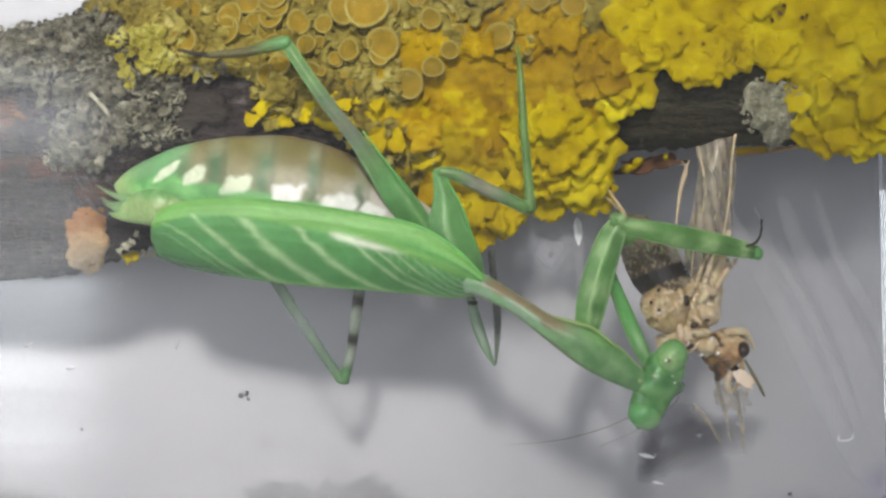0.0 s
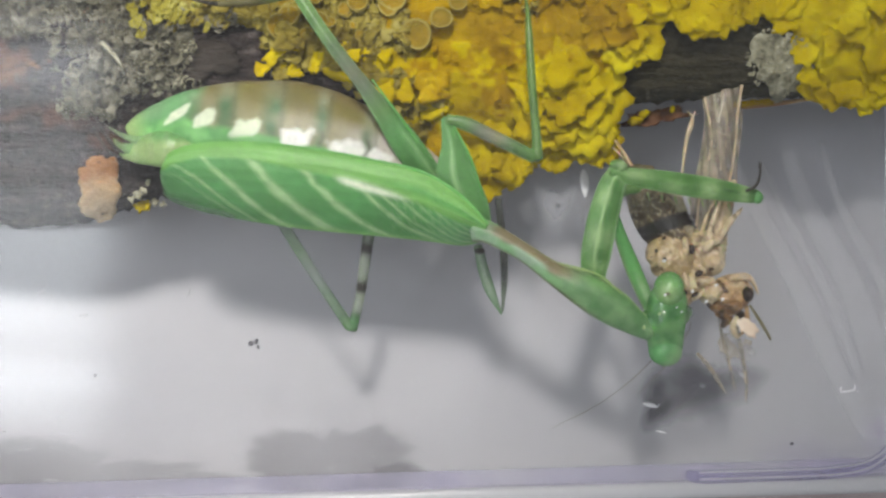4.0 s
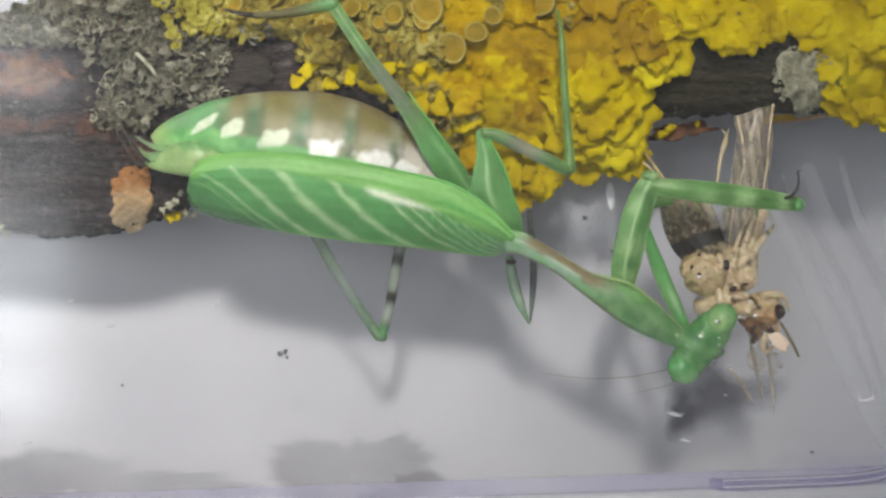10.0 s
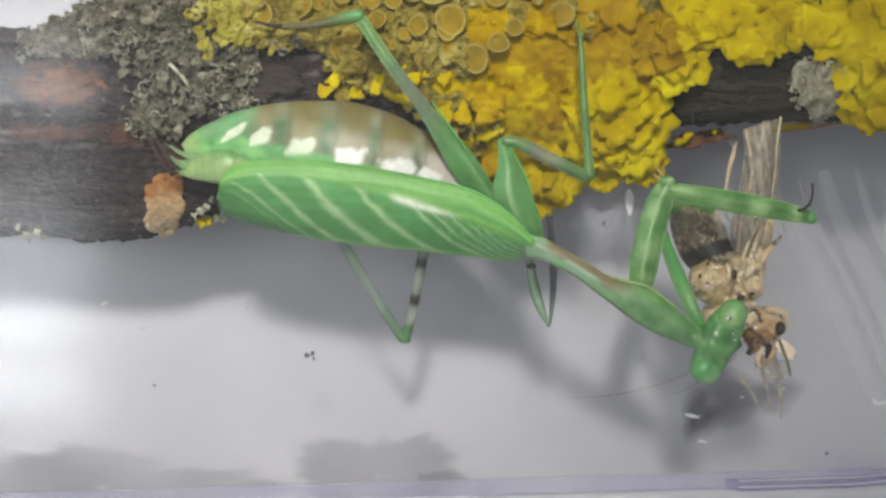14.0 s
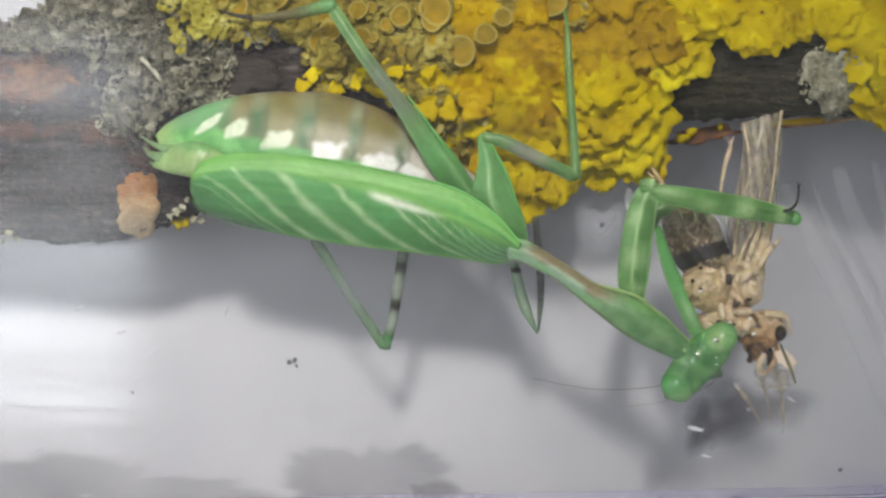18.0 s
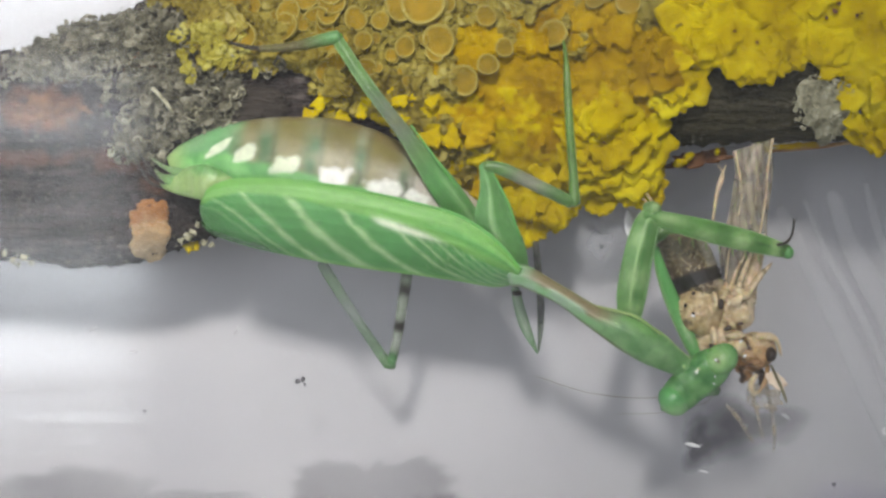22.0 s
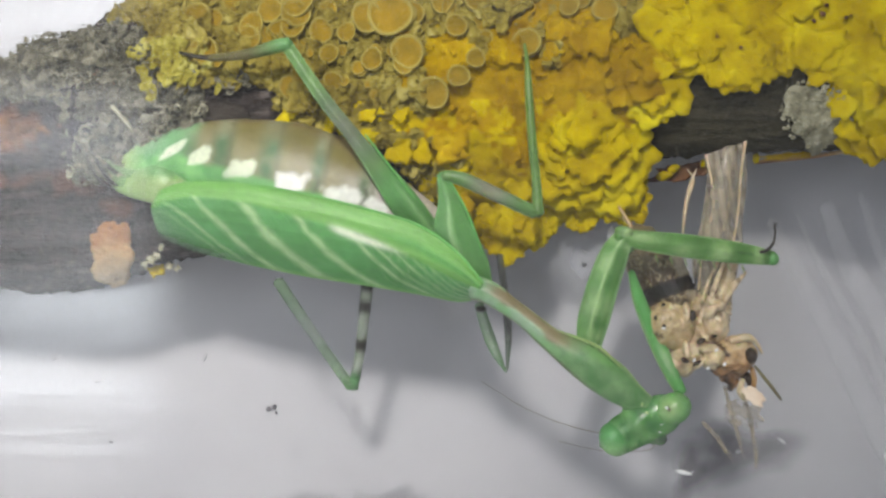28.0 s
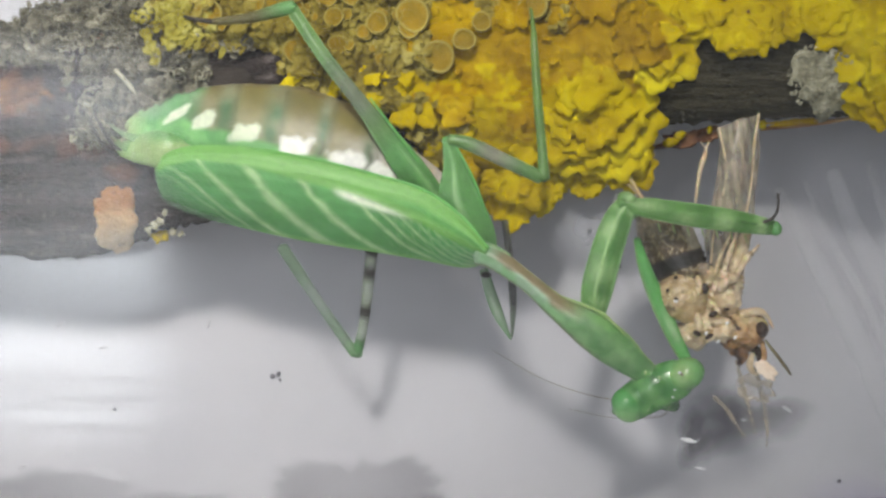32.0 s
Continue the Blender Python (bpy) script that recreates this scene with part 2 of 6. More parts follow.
CRUST = surface("pale_crust", [(0.2, 0.10, 0.095, 0.055), (0.5, 0.36, 0.34, 0.225), (0.85, 0.66, 0.63, 0.47)], scale=900, rough=0.9, bump=1.0, distance=0.0004)
GREY_BASE = surface("grey_lichen_base", [(0.2, 0.028, 0.026, 0.018), (0.55, 0.095, 0.088, 0.058), (0.85, 0.23, 0.215, 0.155)], scale=700, rough=0.9, bump=0.8, distance=0.0003)
VEIN = surface("vein_green", [(0.2, 0.12, 0.42, 0.085), (0.8, 0.19, 0.50, 0.14)], scale=600, rough=0.45)
TAIL = surface("tail_pale_green", [(0.2, 0.20, 0.36, 0.09), (0.8, 0.42, 0.52, 0.22)], scale=600, rough=0.35, bump=0.2, subsurface=0.25)
SPOT = surface("white_spot", [(0.2, 0.50, 0.60, 0.40), (0.8, 0.76, 0.81, 0.66)], scale=420, rough=0.25, bump=0.15, coat=0.3)
SPOT_GREEN = surface("pale_green_spot", [(0.2, 0.34, 0.50, 0.20), (0.8, 0.55, 0.66, 0.38)], scale=500, rough=0.25, bump=0.1, subsurface=0.2)
CLAW = surface("claw_brown", [(0.2, 0.02, 0.018, 0.015), (0.8, 0.07, 0.06, 0.045)], scale=900, rough=0.3)
STREAK = surface("neck_brown", [(0.2, 0.10, 0.075, 0.035), (0.8, 0.24, 0.22, 0.11)], scale=500, rough=0.4)
CRICKET_TAN = surface("cricket_tan", [(0.22, 0.15, 0.085, 0.04), (0.34, 0.46, 0.31, 0.15), (0.8, 0.68, 0.53, 0.32)], scale=800, rough=0.42, bump=0.3, subsurface=0.25, coat=0.15)
CRICKET_HEAD = surface("cricket_brown", [(0.2, 0.12, 0.055, 0.02), (0.42, 0.40, 0.23, 0.095), (0.8, 0.62, 0.44, 0.24)], scale=500, rough=0.28, bump=0.15, subsurface=0.2, coat=0.3)
CRICKET_DARK = surface("cricket_dark", [(0.2, 0.02, 0.014, 0.011), (0.8, 0.075, 0.052, 0.04)], scale=700, rough=0.45)
FROST = thin_film("frosted_rib", (0.75, 0.74, 0.76), 0.06, 0.3, 70)
GAUZE = thin_film("hind_wing_film", (0.54, 0.46, 0.33), 0.42, 0.35)
VIOLET_FILM = thin_film("violet_film", (0.40, 0.37, 0.55), 0.22, 0.4, 140)
# White that stands in for glints; the bracket mark wears it too.
GLINT = surface("glint_white", [(0.2, 0.85, 0.85, 0.85), (0.8, 0.93, 0.93, 0.92)], scale=300, rough=0.08, bump=0.05, coat=1.0)
WARM_GLINT = surface("warm_glint_skin", [(0.2, 0.78, 0.58, 0.40), (0.8, 0.92, 0.80, 0.64)], scale=600, rough=0.10, bump=0.15, coat=0.8)


def pigmented(name, rough=0.35, depth=0.22, bump=0.25, distance=0.0001, mottle=420.0, grain=2600.0, subsurface=0.2, coat=0.0, specular=0.5, stretch=(1, 1, 1)):
    """A skin whose colour is the vertices' pigment, grained at two scales; thin where its cover is below 1."""
    m, nodes, links, bsdf = node_material(name)
    tint, place = nodes.new("ShaderNodeAttribute"), nodes.new("ShaderNodeTexCoord")
    tint.attribute_name = "pigment"
    mapping = nodes.new("ShaderNodeMapping")
    mapping.inputs["Scale"].default_value = stretch
    links.new(place.outputs["Object"], mapping.inputs["Vector"])
    big, small = nodes.new("ShaderNodeTexNoise"), nodes.new("ShaderNodeTexNoise")
    for node, s in ((big, mottle), (small, grain)):
        node.inputs["Scale"].default_value, node.inputs["Detail"].default_value = s, 5.0
        links.new(mapping.outputs["Vector"], node.inputs["Vector"])
    both, value, tone = nodes.new("ShaderNodeMath"), nodes.new("ShaderNodeMapRange"), nodes.new("ShaderNodeHueSaturation")
    links.new(big.outputs["Fac"], both.inputs[0])
    links.new(small.outputs["Fac"], both.inputs[1])
    links.new(both.outputs[0], value.inputs["Value"])
    value.inputs["From Min"].default_value, value.inputs["From Max"].default_value = 0.6, 1.4
    value.inputs["To Min"].default_value, value.inputs["To Max"].default_value = 1 - depth, 1 + depth
    links.new(value.outputs["Result"], tone.inputs["Value"])
    links.new(tint.outputs["Color"], tone.inputs["Color"])
    links.new(tone.outputs["Color"], bsdf.inputs["Base Color"])
    bsdf.inputs["Roughness"].default_value = rough
    bsdf.inputs["Specular IOR Level"].default_value = specular
    bsdf.inputs["Coat Weight"].default_value, bsdf.inputs["Coat Roughness"].default_value = coat, 0.15
    bsdf.inputs["Subsurface Weight"].default_value, bsdf.inputs["Subsurface Scale"].default_value = subsurface, 0.00012
    bsdf.inputs["Subsurface Radius"].default_value = (0.6, 1.0, 0.4)
    relief = nodes.new("ShaderNodeBump")
    relief.inputs["Strength"].default_value, relief.inputs["Distance"].default_value = bump, distance
    links.new(both.outputs[0], relief.inputs["Height"])
    links.new(relief.outputs["Normal"], bsdf.inputs["Normal"])
    gap, mix = nodes.new("ShaderNodeBsdfTransparent"), nodes.new("ShaderNodeMixShader")
    links.new(tint.outputs["Alpha"], mix.inputs["Fac"])
    links.new(gap.outputs[0], mix.inputs[1])
    links.new(bsdf.outputs[0], mix.inputs[2])
    links.new(mix.outputs[0], nodes["Material Output"].inputs["Surface"])
    return m


WING_SKIN = pigmented("wing_skin", specular=0.35, rough=0.46, depth=0.20, bump=0.35, mottle=300, subsurface=0.15)
BELLY_SKIN = pigmented("belly_skin", rough=0.40, depth=0.20, bump=0.3, mottle=380, subsurface=0.15)
BODY_SKIN = pigmented("body_skin", rough=0.36, depth=0.24, bump=0.3, subsurface=0.25)
FACE_SKIN = pigmented("face_skin", rough=0.25, depth=0.24, bump=0.15, mottle=500, subsurface=0.3, coat=0.35)
BARK_SKIN = pigmented("bark_skin", rough=0.72, depth=0.55, bump=1.0, distance=0.0009, mottle=300, grain=2200, subsurface=0.0, specular=0.15, stretch=(0.28, 1, 1))
PEEL_SKIN = pigmented("peeled_skin", rough=0.9, depth=0.32, bump=0.9, distance=0.0003, mottle=420, grain=2400, subsurface=0.0, specular=0.1)
PREY_SKIN = pigmented("prey_skin", rough=0.40, depth=0.26, bump=0.4, mottle=900, grain=3600, subsurface=0.3, coat=0.45, distance=0.0002)

# ---- mesh tools ----
def finish(name, bm, material, smooth=True):
    mesh = bpy.data.meshes.new(name)
    bmesh.ops.recalc_face_normals(bm, faces=bm.faces)
    bm.to_mesh(mesh)
    bm.free()
    for m in material if isinstance(material, (list, tuple)) else (material,):
        mesh.materials.append(m)
    if smooth:
        for p in mesh.polygons:
            p.use_smooth = True
    return mesh


def part(name, bm, material, parent, label="", origin=None, smooth=True):
    """One mesh under a thing or a part. origin: the joint about which it turns."""
    if origin is not None:
        bmesh.ops.translate(bm, verts=bm.verts, vec=-origin)
    ob = new(name, finish(name, bm, material, smooth))
    if origin is not None:
        ob.location = origin
    ob.parent = parent
    if parent is not None and parent.parent is not None:
        ob.matrix_parent_inverse = Matrix.Translation(parent.location).inverted()
    elif parent is not None and parent.location.length > 0:
        ob.matrix_parent_inverse = Matrix.Translation(parent.location).inverted()
    return tagged(ob, label)


def thing(name, label, category, group="", kind=""):
    return tagged(new(name), label, category, group, kind)


def tube(rows, seg=14, steps=24, flat=1.0, bm=None, ends=True, ridge=0.0, keel=0.0):
    """A limb along rows of u, v, h, radius (in units of the plan). flat: height of the section against its width."""
    bm = bm or bmesh.new()
    layer = bm.loops.layers.uv.verify()
    line = smooth_line(rows, steps)
    mids = [at(*q[:3]) for q in line]
    rings = []
    for i, q in enumerate(line):
        way = (mids[min(i + 1, steps)] - mids[max(i - 1, 0)]).normalized()
        side = way.cross(Vector((0, 0, 1)))
        side = side.normalized() if side.length > 1e-4 else Vector((1, 0, 0))
        top = side.cross(way).normalized()
        r = size(max(q[3], 0.4), q[2]) * (1 + ridge * math.sin(i * 1.7))
        rings.append([bm.verts.new(mids[i] + r * math.cos(a) * side + r * flat * math.sin(a) * (1 + keel * max(0.0, math.sin(a)) ** 12) * top)
                      for a in (2 * math.pi * k / seg for k in range(seg))])
    for i in range(steps):
        for k in range(seg):
            j = (k + 1) % seg
            f = bm.faces.new((rings[i][k], rings[i][j], rings[i + 1][j], rings[i + 1][k]))
            for loop, (x, y) in zip(f.loops, ((i, k), (i, k + 1), (i + 1, k + 1), (i + 1, k))):
                loop[layer].uv = (x / steps, y / seg)
    if ends:
        for ring, i, sign in ((rings[0], 0, -1), (rings[-1], steps, 1)):
            way = (mids[i] - mids[i - 1 if sign > 0 else 1]).normalized()
            tip = bm.verts.new(mids[i] + way * size(max(line[i][3], 0.4)) * 0.6)
            for k in range(seg):
                f = bm.faces.new((ring[k], ring[(k + 1) % seg], tip))
                for loop in f.loops:
                    loop[layer].uv = (0.0 if sign < 0 else 1.0, 0.5)
    return bm


def ball(u, v, h, ru, rv, rh, turn=0.0, bm=None, rough=0.0, seed=0.0, seg=20):
    """A rounded body; ru, rv in units of the plan, rh in millimetres, turned about the vertical."""
    bm = bm or bmesh.new()
    bm.loops.layers.uv.verify()
    m = Matrix.Translation(at(u, v, h)) @ pose(0, 0, 0, 0, 0, turn) @ Matrix.Diagonal((size(ru, h), size(rv, h), rh * MM, 1))
    made = bmesh.ops.create_uvsphere(bm, u_segments=seg, v_segments=max(6, seg * 2 // 3), radius=1.0, matrix=m)["verts"]
    if rough:
        c = at(u, v, h)
        for w in made:
            w.co = c + (w.co - c) * (1 + rough * fbm(*(w.co * 900 + Vector((seed, 0, 0)))))
    return bm


def slab(corners, low, high, bm=None, bevel=0.0):
    """A plate with upright sides over corners (metres), from low to high millimetres."""
    bm = bm or bmesh.new()
    a = [bm.verts.new((x, y, low * MM)) for x, y in corners]
    b = [bm.verts.new((x, y, high * MM)) for x, y in corners]
    n = len(corners)
    bm.faces.new(a[::-1])
    bm.faces.new(b)
    for i in range(n):
        bm.faces.new((a[i], a[(i + 1) % n], b[(i + 1) % n], b[i]))
    if bevel:
        bmesh.ops.bevel(bm, geom=list(bm.edges), offset=bevel * MM, segments=3, affect="EDGES", profile=0.5)
    return bm


def flake(u, v, h, ru, rv, thick, seed, turn=0.0, ragged=0.3, bm=None, drape=None, n=40):
    """An irregular plate that lies over a surface: drape(u, v) gives the height under it."""
    bm = bm or bmesh.new()
    rings = []
    c, s = math.cos(radians(turn)), math.sin(radians(turn))
    for k, f in ((0, 0.35), (1, 0.75), (2, 0.97), (3, 1.0)):
        ring = []
        for i in range(n):
            a = 2 * math.pi * i / n
            r = f * (1 + ragged * fbm(math.cos(a) * 1.6 + seed * 7.3, math.sin(a) * 1.6, seed, 4))
            x, y = ru * r * math.cos(a), rv * r * math.sin(a)
            uu, vv = u + c * x - s * y, v + s * x + c * y
            base = drape(uu, vv) if drape else h
            ring.append(bm.verts.new(at(uu, vv, base + (thick * (1 + 0.3 * fbm(x * 0.06, y * 0.06, seed)) if k < 3 else -0.3))))
        rings.append(ring)
    bm.faces.new(rings[0])
    for p, q in zip(rings, rings[1:]):
        for i in range(n):
            j = (i + 1) % n
            bm.faces.new((p[i], p[j], q[j], q[i]))
    return bm


def mixed(a, b, f):
    f = min(1.0, max(0.0, f))
    return tuple(x + (y - x) * f for x, y in zip(a, b))


def soft(x, a, b):
    """0 below a, 1 above b, smooth between."""
    f = min(1.0, max(0.0, (x - a) / (b - a)))
    return f * f * (3 - 2 * f)


def bell(x, middle, width):
    return math.exp(-((x - middle) / width) ** 2)


def paint(bm, colour):
    """Gives every vertex the pigment that colour(u, v, h) names: r, g, b and, where the skin is thin, its cover."""
    layer = bm.verts.layers.float_color.get("pigment") or bm.verts.layers.float_color.new("pigment")
    for w in bm.verts:
        d = EYE - w.co.z
        c = colour(784 + w.co.x * GRID / d, 441 - w.co.y * GRID / d, w.co.z / MM)
        w[layer] = tuple(c) + (1.0,) * (4 - len(c))
    return bm


def limb(rows, colour, **shape):
    """A tube whose pigment is told by the way along it (0 to 1) and across it (-1 to 1)."""
    line = np.array(smooth_line(rows, 60))
    ways = np.gradient(line[:, :2], axis=0)
    ways /= np.linalg.norm(ways, axis=1)[:, None]

    def skin(u, v, h):
        gap = np.array((u, v)) - line[:, :2]
        i = int(np.argmin((gap ** 2).sum(axis=1)))
        across = (ways[i][0] * gap[i][1] - ways[i][1] * gap[i][0]) / max(1.0, line[i][3])
        return colour(i / 60, float(across), u, v)

    return paint(tube(rows, **shape), skin)


# ---- the table and the box ----
bm = bmesh.new()
bmesh.ops.create_cube(bm, size=1.0, matrix=Matrix.Translation((0, 0, -25 * MM)) @ Matrix.Diagonal((1.6, 1.2, 0.030, 1)))
bmesh.ops.bevel(bm, geom=list(bm.edges), offset=3 * MM, segments=3, affect="EDGES", profile=0.5)
tagged(new("ground", finish("ground", bm, TABLE, False)), "pale grey painted table top under the box", "table", kind="structure")

SLOPE = -0.0343   # the front edge of the box against the east


def front(u, v, h=0.0):
    """A point v units south of the front line's start, along the front of the box."""
    p = at(u, v + SLOPE * (u + 41), h)
    return (p.x, p.y)


box = thing("plastic_box", "shallow clear plastic box with a frosted violet-edged rim on the table", "box")
floor_plan = [front(-520, 1034), front(1590, 1034), tuple(at(1668, 930, 0).xy), tuple(at(1700, -330, 0).xy), tuple(at(-520, -330, 0).xy)]
part("box_floor", slab(floor_plan, -1.2, 0.0), FLOOR_PLASTIC, box, "clear plastic floor", smooth=False).visible_shadow = False
lid_plan = [front(-560, 1092), front(1600, 1092), tuple(at(1730, 930, 0).xy), tuple(at(1730, -350, 0).xy), tuple(at(-560, -350, 0).xy)]
part("box_lid", slab(lid_plan, 19.0, 20.0), LID, box, "clear plastic lid", smooth=False).visible_shadow = False


def strip(v0, v1, low, high, u0=-560, u1=1640, bevel=0.6):
    return slab([front(u0, v1), front(u1, v1), front(u1, v0), front(u0, v0)], low, high, bevel=bevel)


part("rim_ledge", strip(1030, 1062, -1.4, 0.5), RIM, box, "frosted white rim ledge").visible_shadow = False
part("rim_groove", strip(1058, 1080, -3.0, -1.0, bevel=0.2), GROOVE, box, "dusky groove in the rim").visible_shadow = False
part("rim_lip", strip(1076, 1102, -2.4, -0.1, bevel=0.9), RIM, box, "frosted white outer lip").visible_shadow = False
part("violet_edge", strip(1000, 1033, -0.2, 0.3, bevel=0.1), VIOLET_FILM, box, "violet-tinted floor edge").visible_shadow = False
CORNER = [(1278, 972), (1300, 980), (1420, 976), (1530, 971), (1594, 960), (1630, 936), (1646, 904), (1648, 872), (1638, 838)]
part("violet_step", tube([(u, v, 0.7, 11 if 0 < k < 6 else 6) for k, (u, v) in enumerate(CORNER)], seg=12, steps=50, flat=0.5), VIOLET, box, "violet-tinted latch step round the corner").visible_shadow = False
for dv in (-7, 5):
    part("latch_line", tube([(u - 0.4 * dv * (k > 4), v + dv, 1.15, 1.6) for k, (u, v) in enumerate(CORNER[1:8])], seg=8, steps=40, flat=0.6), RIM, box)
# the far walls and the skirt stand on the table
for name, corners in (("front_skirt", [front(-560, 1098), front(1640, 1098), front(1640, 1080), front(-560, 1080)]),
                      ("side_wall", [tuple(at(-560, 1090, 0).xy), tuple(at(-535, 1090, 0).xy), tuple(at(-535, -350, 0).xy), tuple(at(-560, -350, 0).xy)]),
                      ("side_wall", [tuple(at(1702, 960, 0).xy), tuple(at(1725, 960, 0).xy), tuple(at(1725, -350, 0).xy), tuple(at(1702, -350, 0).xy)]),
                      ("back_wall", [tuple(at(-535, -330, 0).xy), tuple(at(1702, -330, 0).xy), tuple(at(1702, -350, 0).xy), tuple(at(-535, -350, 0).xy)])):
    low, high = (-10.0, -2.2) if name == "front_skirt" else (-10.0, 19.0)
    wall = part(name, slab(corners, low, high), RIM if name == "front_skirt" else PLASTIC, box, smooth=False)
    wall.visible_shadow = False
# moulded ribs that run to the rounded corner
for du, r in ((0, 20), (44, 8), (92, 26), (150, 12)):
    rows = [(1365 + du, 430 - du * 0.3, 0.05, r * 0.5), (1400 + du, 500, 0.1, r * 0.7), (1475 + du, 640, 0.1, r), (1545 + du * 0.8, 800, 0.1, r), (1596 + du * 0.4, 905, 0.1, r * 0.6)]
    part("floor_rib", tube(rows, seg=12, steps=20, flat=0.12), FROST, box, "faint frosted moulded rib").visible_shadow = False
# White spot and pale tail painted as the lamp's glint in the floor.
part("mould_mark", tube([(1096, 436, 0.05, 3), (1097, 450, 0.1, 8), (1098, 468, 0.1, 7), (1098, 484, 0.05, 2)], seg=16, steps=20, flat=0.3), GLINT, box, "white spot painted as the lamp's glint on the floor")
part("mould_mark", tube([(1098, 440, 0.05, 4), (1099, 500, 0.05, 9), (1099, 560, 0.05, 4)], seg=12, steps=16, flat=0.1), FROST, box)
for u, v, a in ((130, 655, 30), (392, 655, 70), (205, 696, 10), (60, 905, 15), (1377, 800, -35)):
    part("scratch", tube([(u - 9 * math.cos(radians(a)), v + 9 * math.sin(radians(a)), 0.05, 1.0), (u, v, 0.12, 3.0),
                          (u + 9 * math.cos(radians(a)), v - 9 * math.sin(radians(a)), 0.05, 1.0)], seg=8, steps=8, flat=0.6), RIM, box)

part("mould_mark", tube([(1550, 818, 0.05, 1), (1548, 827, 0.08, 1.8), (1560, 828, 0.08, 1.8), (1572, 824, 0.08, 1.6), (1573, 816, 0.05, 1)], seg=8, steps=20, flat=0.6), GLINT, box, "small moulded bracket mark")

# grey blots painted as shadows under the box, and grit on its floor
def smudge(u, v, ru, rv, h, seed, ragged=0.24):
    """A lobed blot; the UV map holds how far from its edge a place lies."""
    bm = bmesh.new()
    layer = bm.loops.layers.uv.verify()
    n, rings = 140, []
    for f in (0.04, 0.5, 0.8, 0.92, 1.0):
        ring = []
        for i in range(n):
            a = 2 * math.pi * i / n
            r = f * (1 + 0.16 * math.sin(3 * a + seed) + 0.10 * math.sin(5 * a + 2 * seed) + ragged * fbm(math.cos(a) * 4 + seed, math.sin(a) * 4, seed, 5))
            ring.append(bm.verts.new(at(u + ru * r * math.cos(a), v + rv * r * math.sin(a), h)))
        rings.append((f, ring))
    for (f, p), (g, q) in zip(rings, rings[1:]):
        for i in range(n):
            j = (i + 1) % n
            face = bm.faces.new((p[i], p[j], q[j], q[i]))
            for loop, x in zip(face.loops, (f, f, g, g)):
                loop[layer].uv = (x, 0)
    return bm


def blot(name, colour, weight):
    """A see-through blot, thinner towards its edge."""
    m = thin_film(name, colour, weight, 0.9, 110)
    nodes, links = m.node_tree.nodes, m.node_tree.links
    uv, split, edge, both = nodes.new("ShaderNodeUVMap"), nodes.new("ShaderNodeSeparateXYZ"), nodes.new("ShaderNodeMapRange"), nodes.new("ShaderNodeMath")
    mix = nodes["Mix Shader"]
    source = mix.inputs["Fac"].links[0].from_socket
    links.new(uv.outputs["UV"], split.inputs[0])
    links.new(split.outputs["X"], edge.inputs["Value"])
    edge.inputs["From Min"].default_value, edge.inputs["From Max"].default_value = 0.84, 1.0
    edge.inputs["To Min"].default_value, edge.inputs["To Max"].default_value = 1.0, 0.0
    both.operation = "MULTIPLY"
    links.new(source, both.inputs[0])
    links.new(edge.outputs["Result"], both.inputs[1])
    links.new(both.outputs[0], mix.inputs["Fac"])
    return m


# Soft-edged grey films that paint lobed shadows onto the table.
SHADOW_BLOT = blot("painted_shadow", (0.12, 0.115, 0.125), 0.20)
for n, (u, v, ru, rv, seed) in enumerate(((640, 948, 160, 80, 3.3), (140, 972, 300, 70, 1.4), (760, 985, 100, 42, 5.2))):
    ob = new("smudge", finish("smudge", smudge(u, v, ru, rv, -9.96 + 0.02 * n, seed), SHADOW_BLOT))
    tagged(ob, "faint grey lobed patch painted as a shadow on the table top", "smudge", "smudges on the table")
TINT = blot("violet_skin", (0.40, 0.30, 0.62), 0.20)
TINT.node_tree.nodes["Map Range"].inputs["From Min"].default_value = 0.1
for u, v, ru, rv, seed in ((1510, 945, 130, 40, 2.0), (1612, 906, 34, 56, 4.0)):
    part("corner_web", smudge(u, v, ru, rv, 0.03 + 0.0001 * u, seed, 0.05), TINT, box, "faintly violet moulded corner").visible_shadow = False
# Whitish film that paints the glare round the white spot.
HALO = blot("painted_glare", (0.86, 0.87, 0.92), 0.24)
HALO.node_tree.nodes["Map Range"].inputs["From Min"].default_value = 0.05
part("mould_halo", smudge(1050, 500, 92, 108, 0.02, 2.7, 0.05), HALO, box, "pale patch painted as glare on the box floor").visible_shadow = False
# Dark glossy film painted as the prey's shade and reflection on the floor.
PREY_SHADE = blot("painted_prey_shade", (0.03, 0.025, 0.034), 0.55)
PREY_SHADE.node_tree.nodes["Principled BSDF"].inputs["Roughness"].default_value = 0.12
PREY_SHADE.node_tree.nodes["Map Range"].inputs["From Min"].default_value = 0.35
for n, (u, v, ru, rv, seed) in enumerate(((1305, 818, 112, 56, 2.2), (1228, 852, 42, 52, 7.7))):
    ob = new("wet_patch", finish("wet_patch", smudge(u, v, ru, rv, 0.05 + 0.04 * n, seed, 0.05), PREY_SHADE))
    tagged(ob, "dark patch painted as shade and reflection under the prey", "wet patch", "wet patches on the box floor")
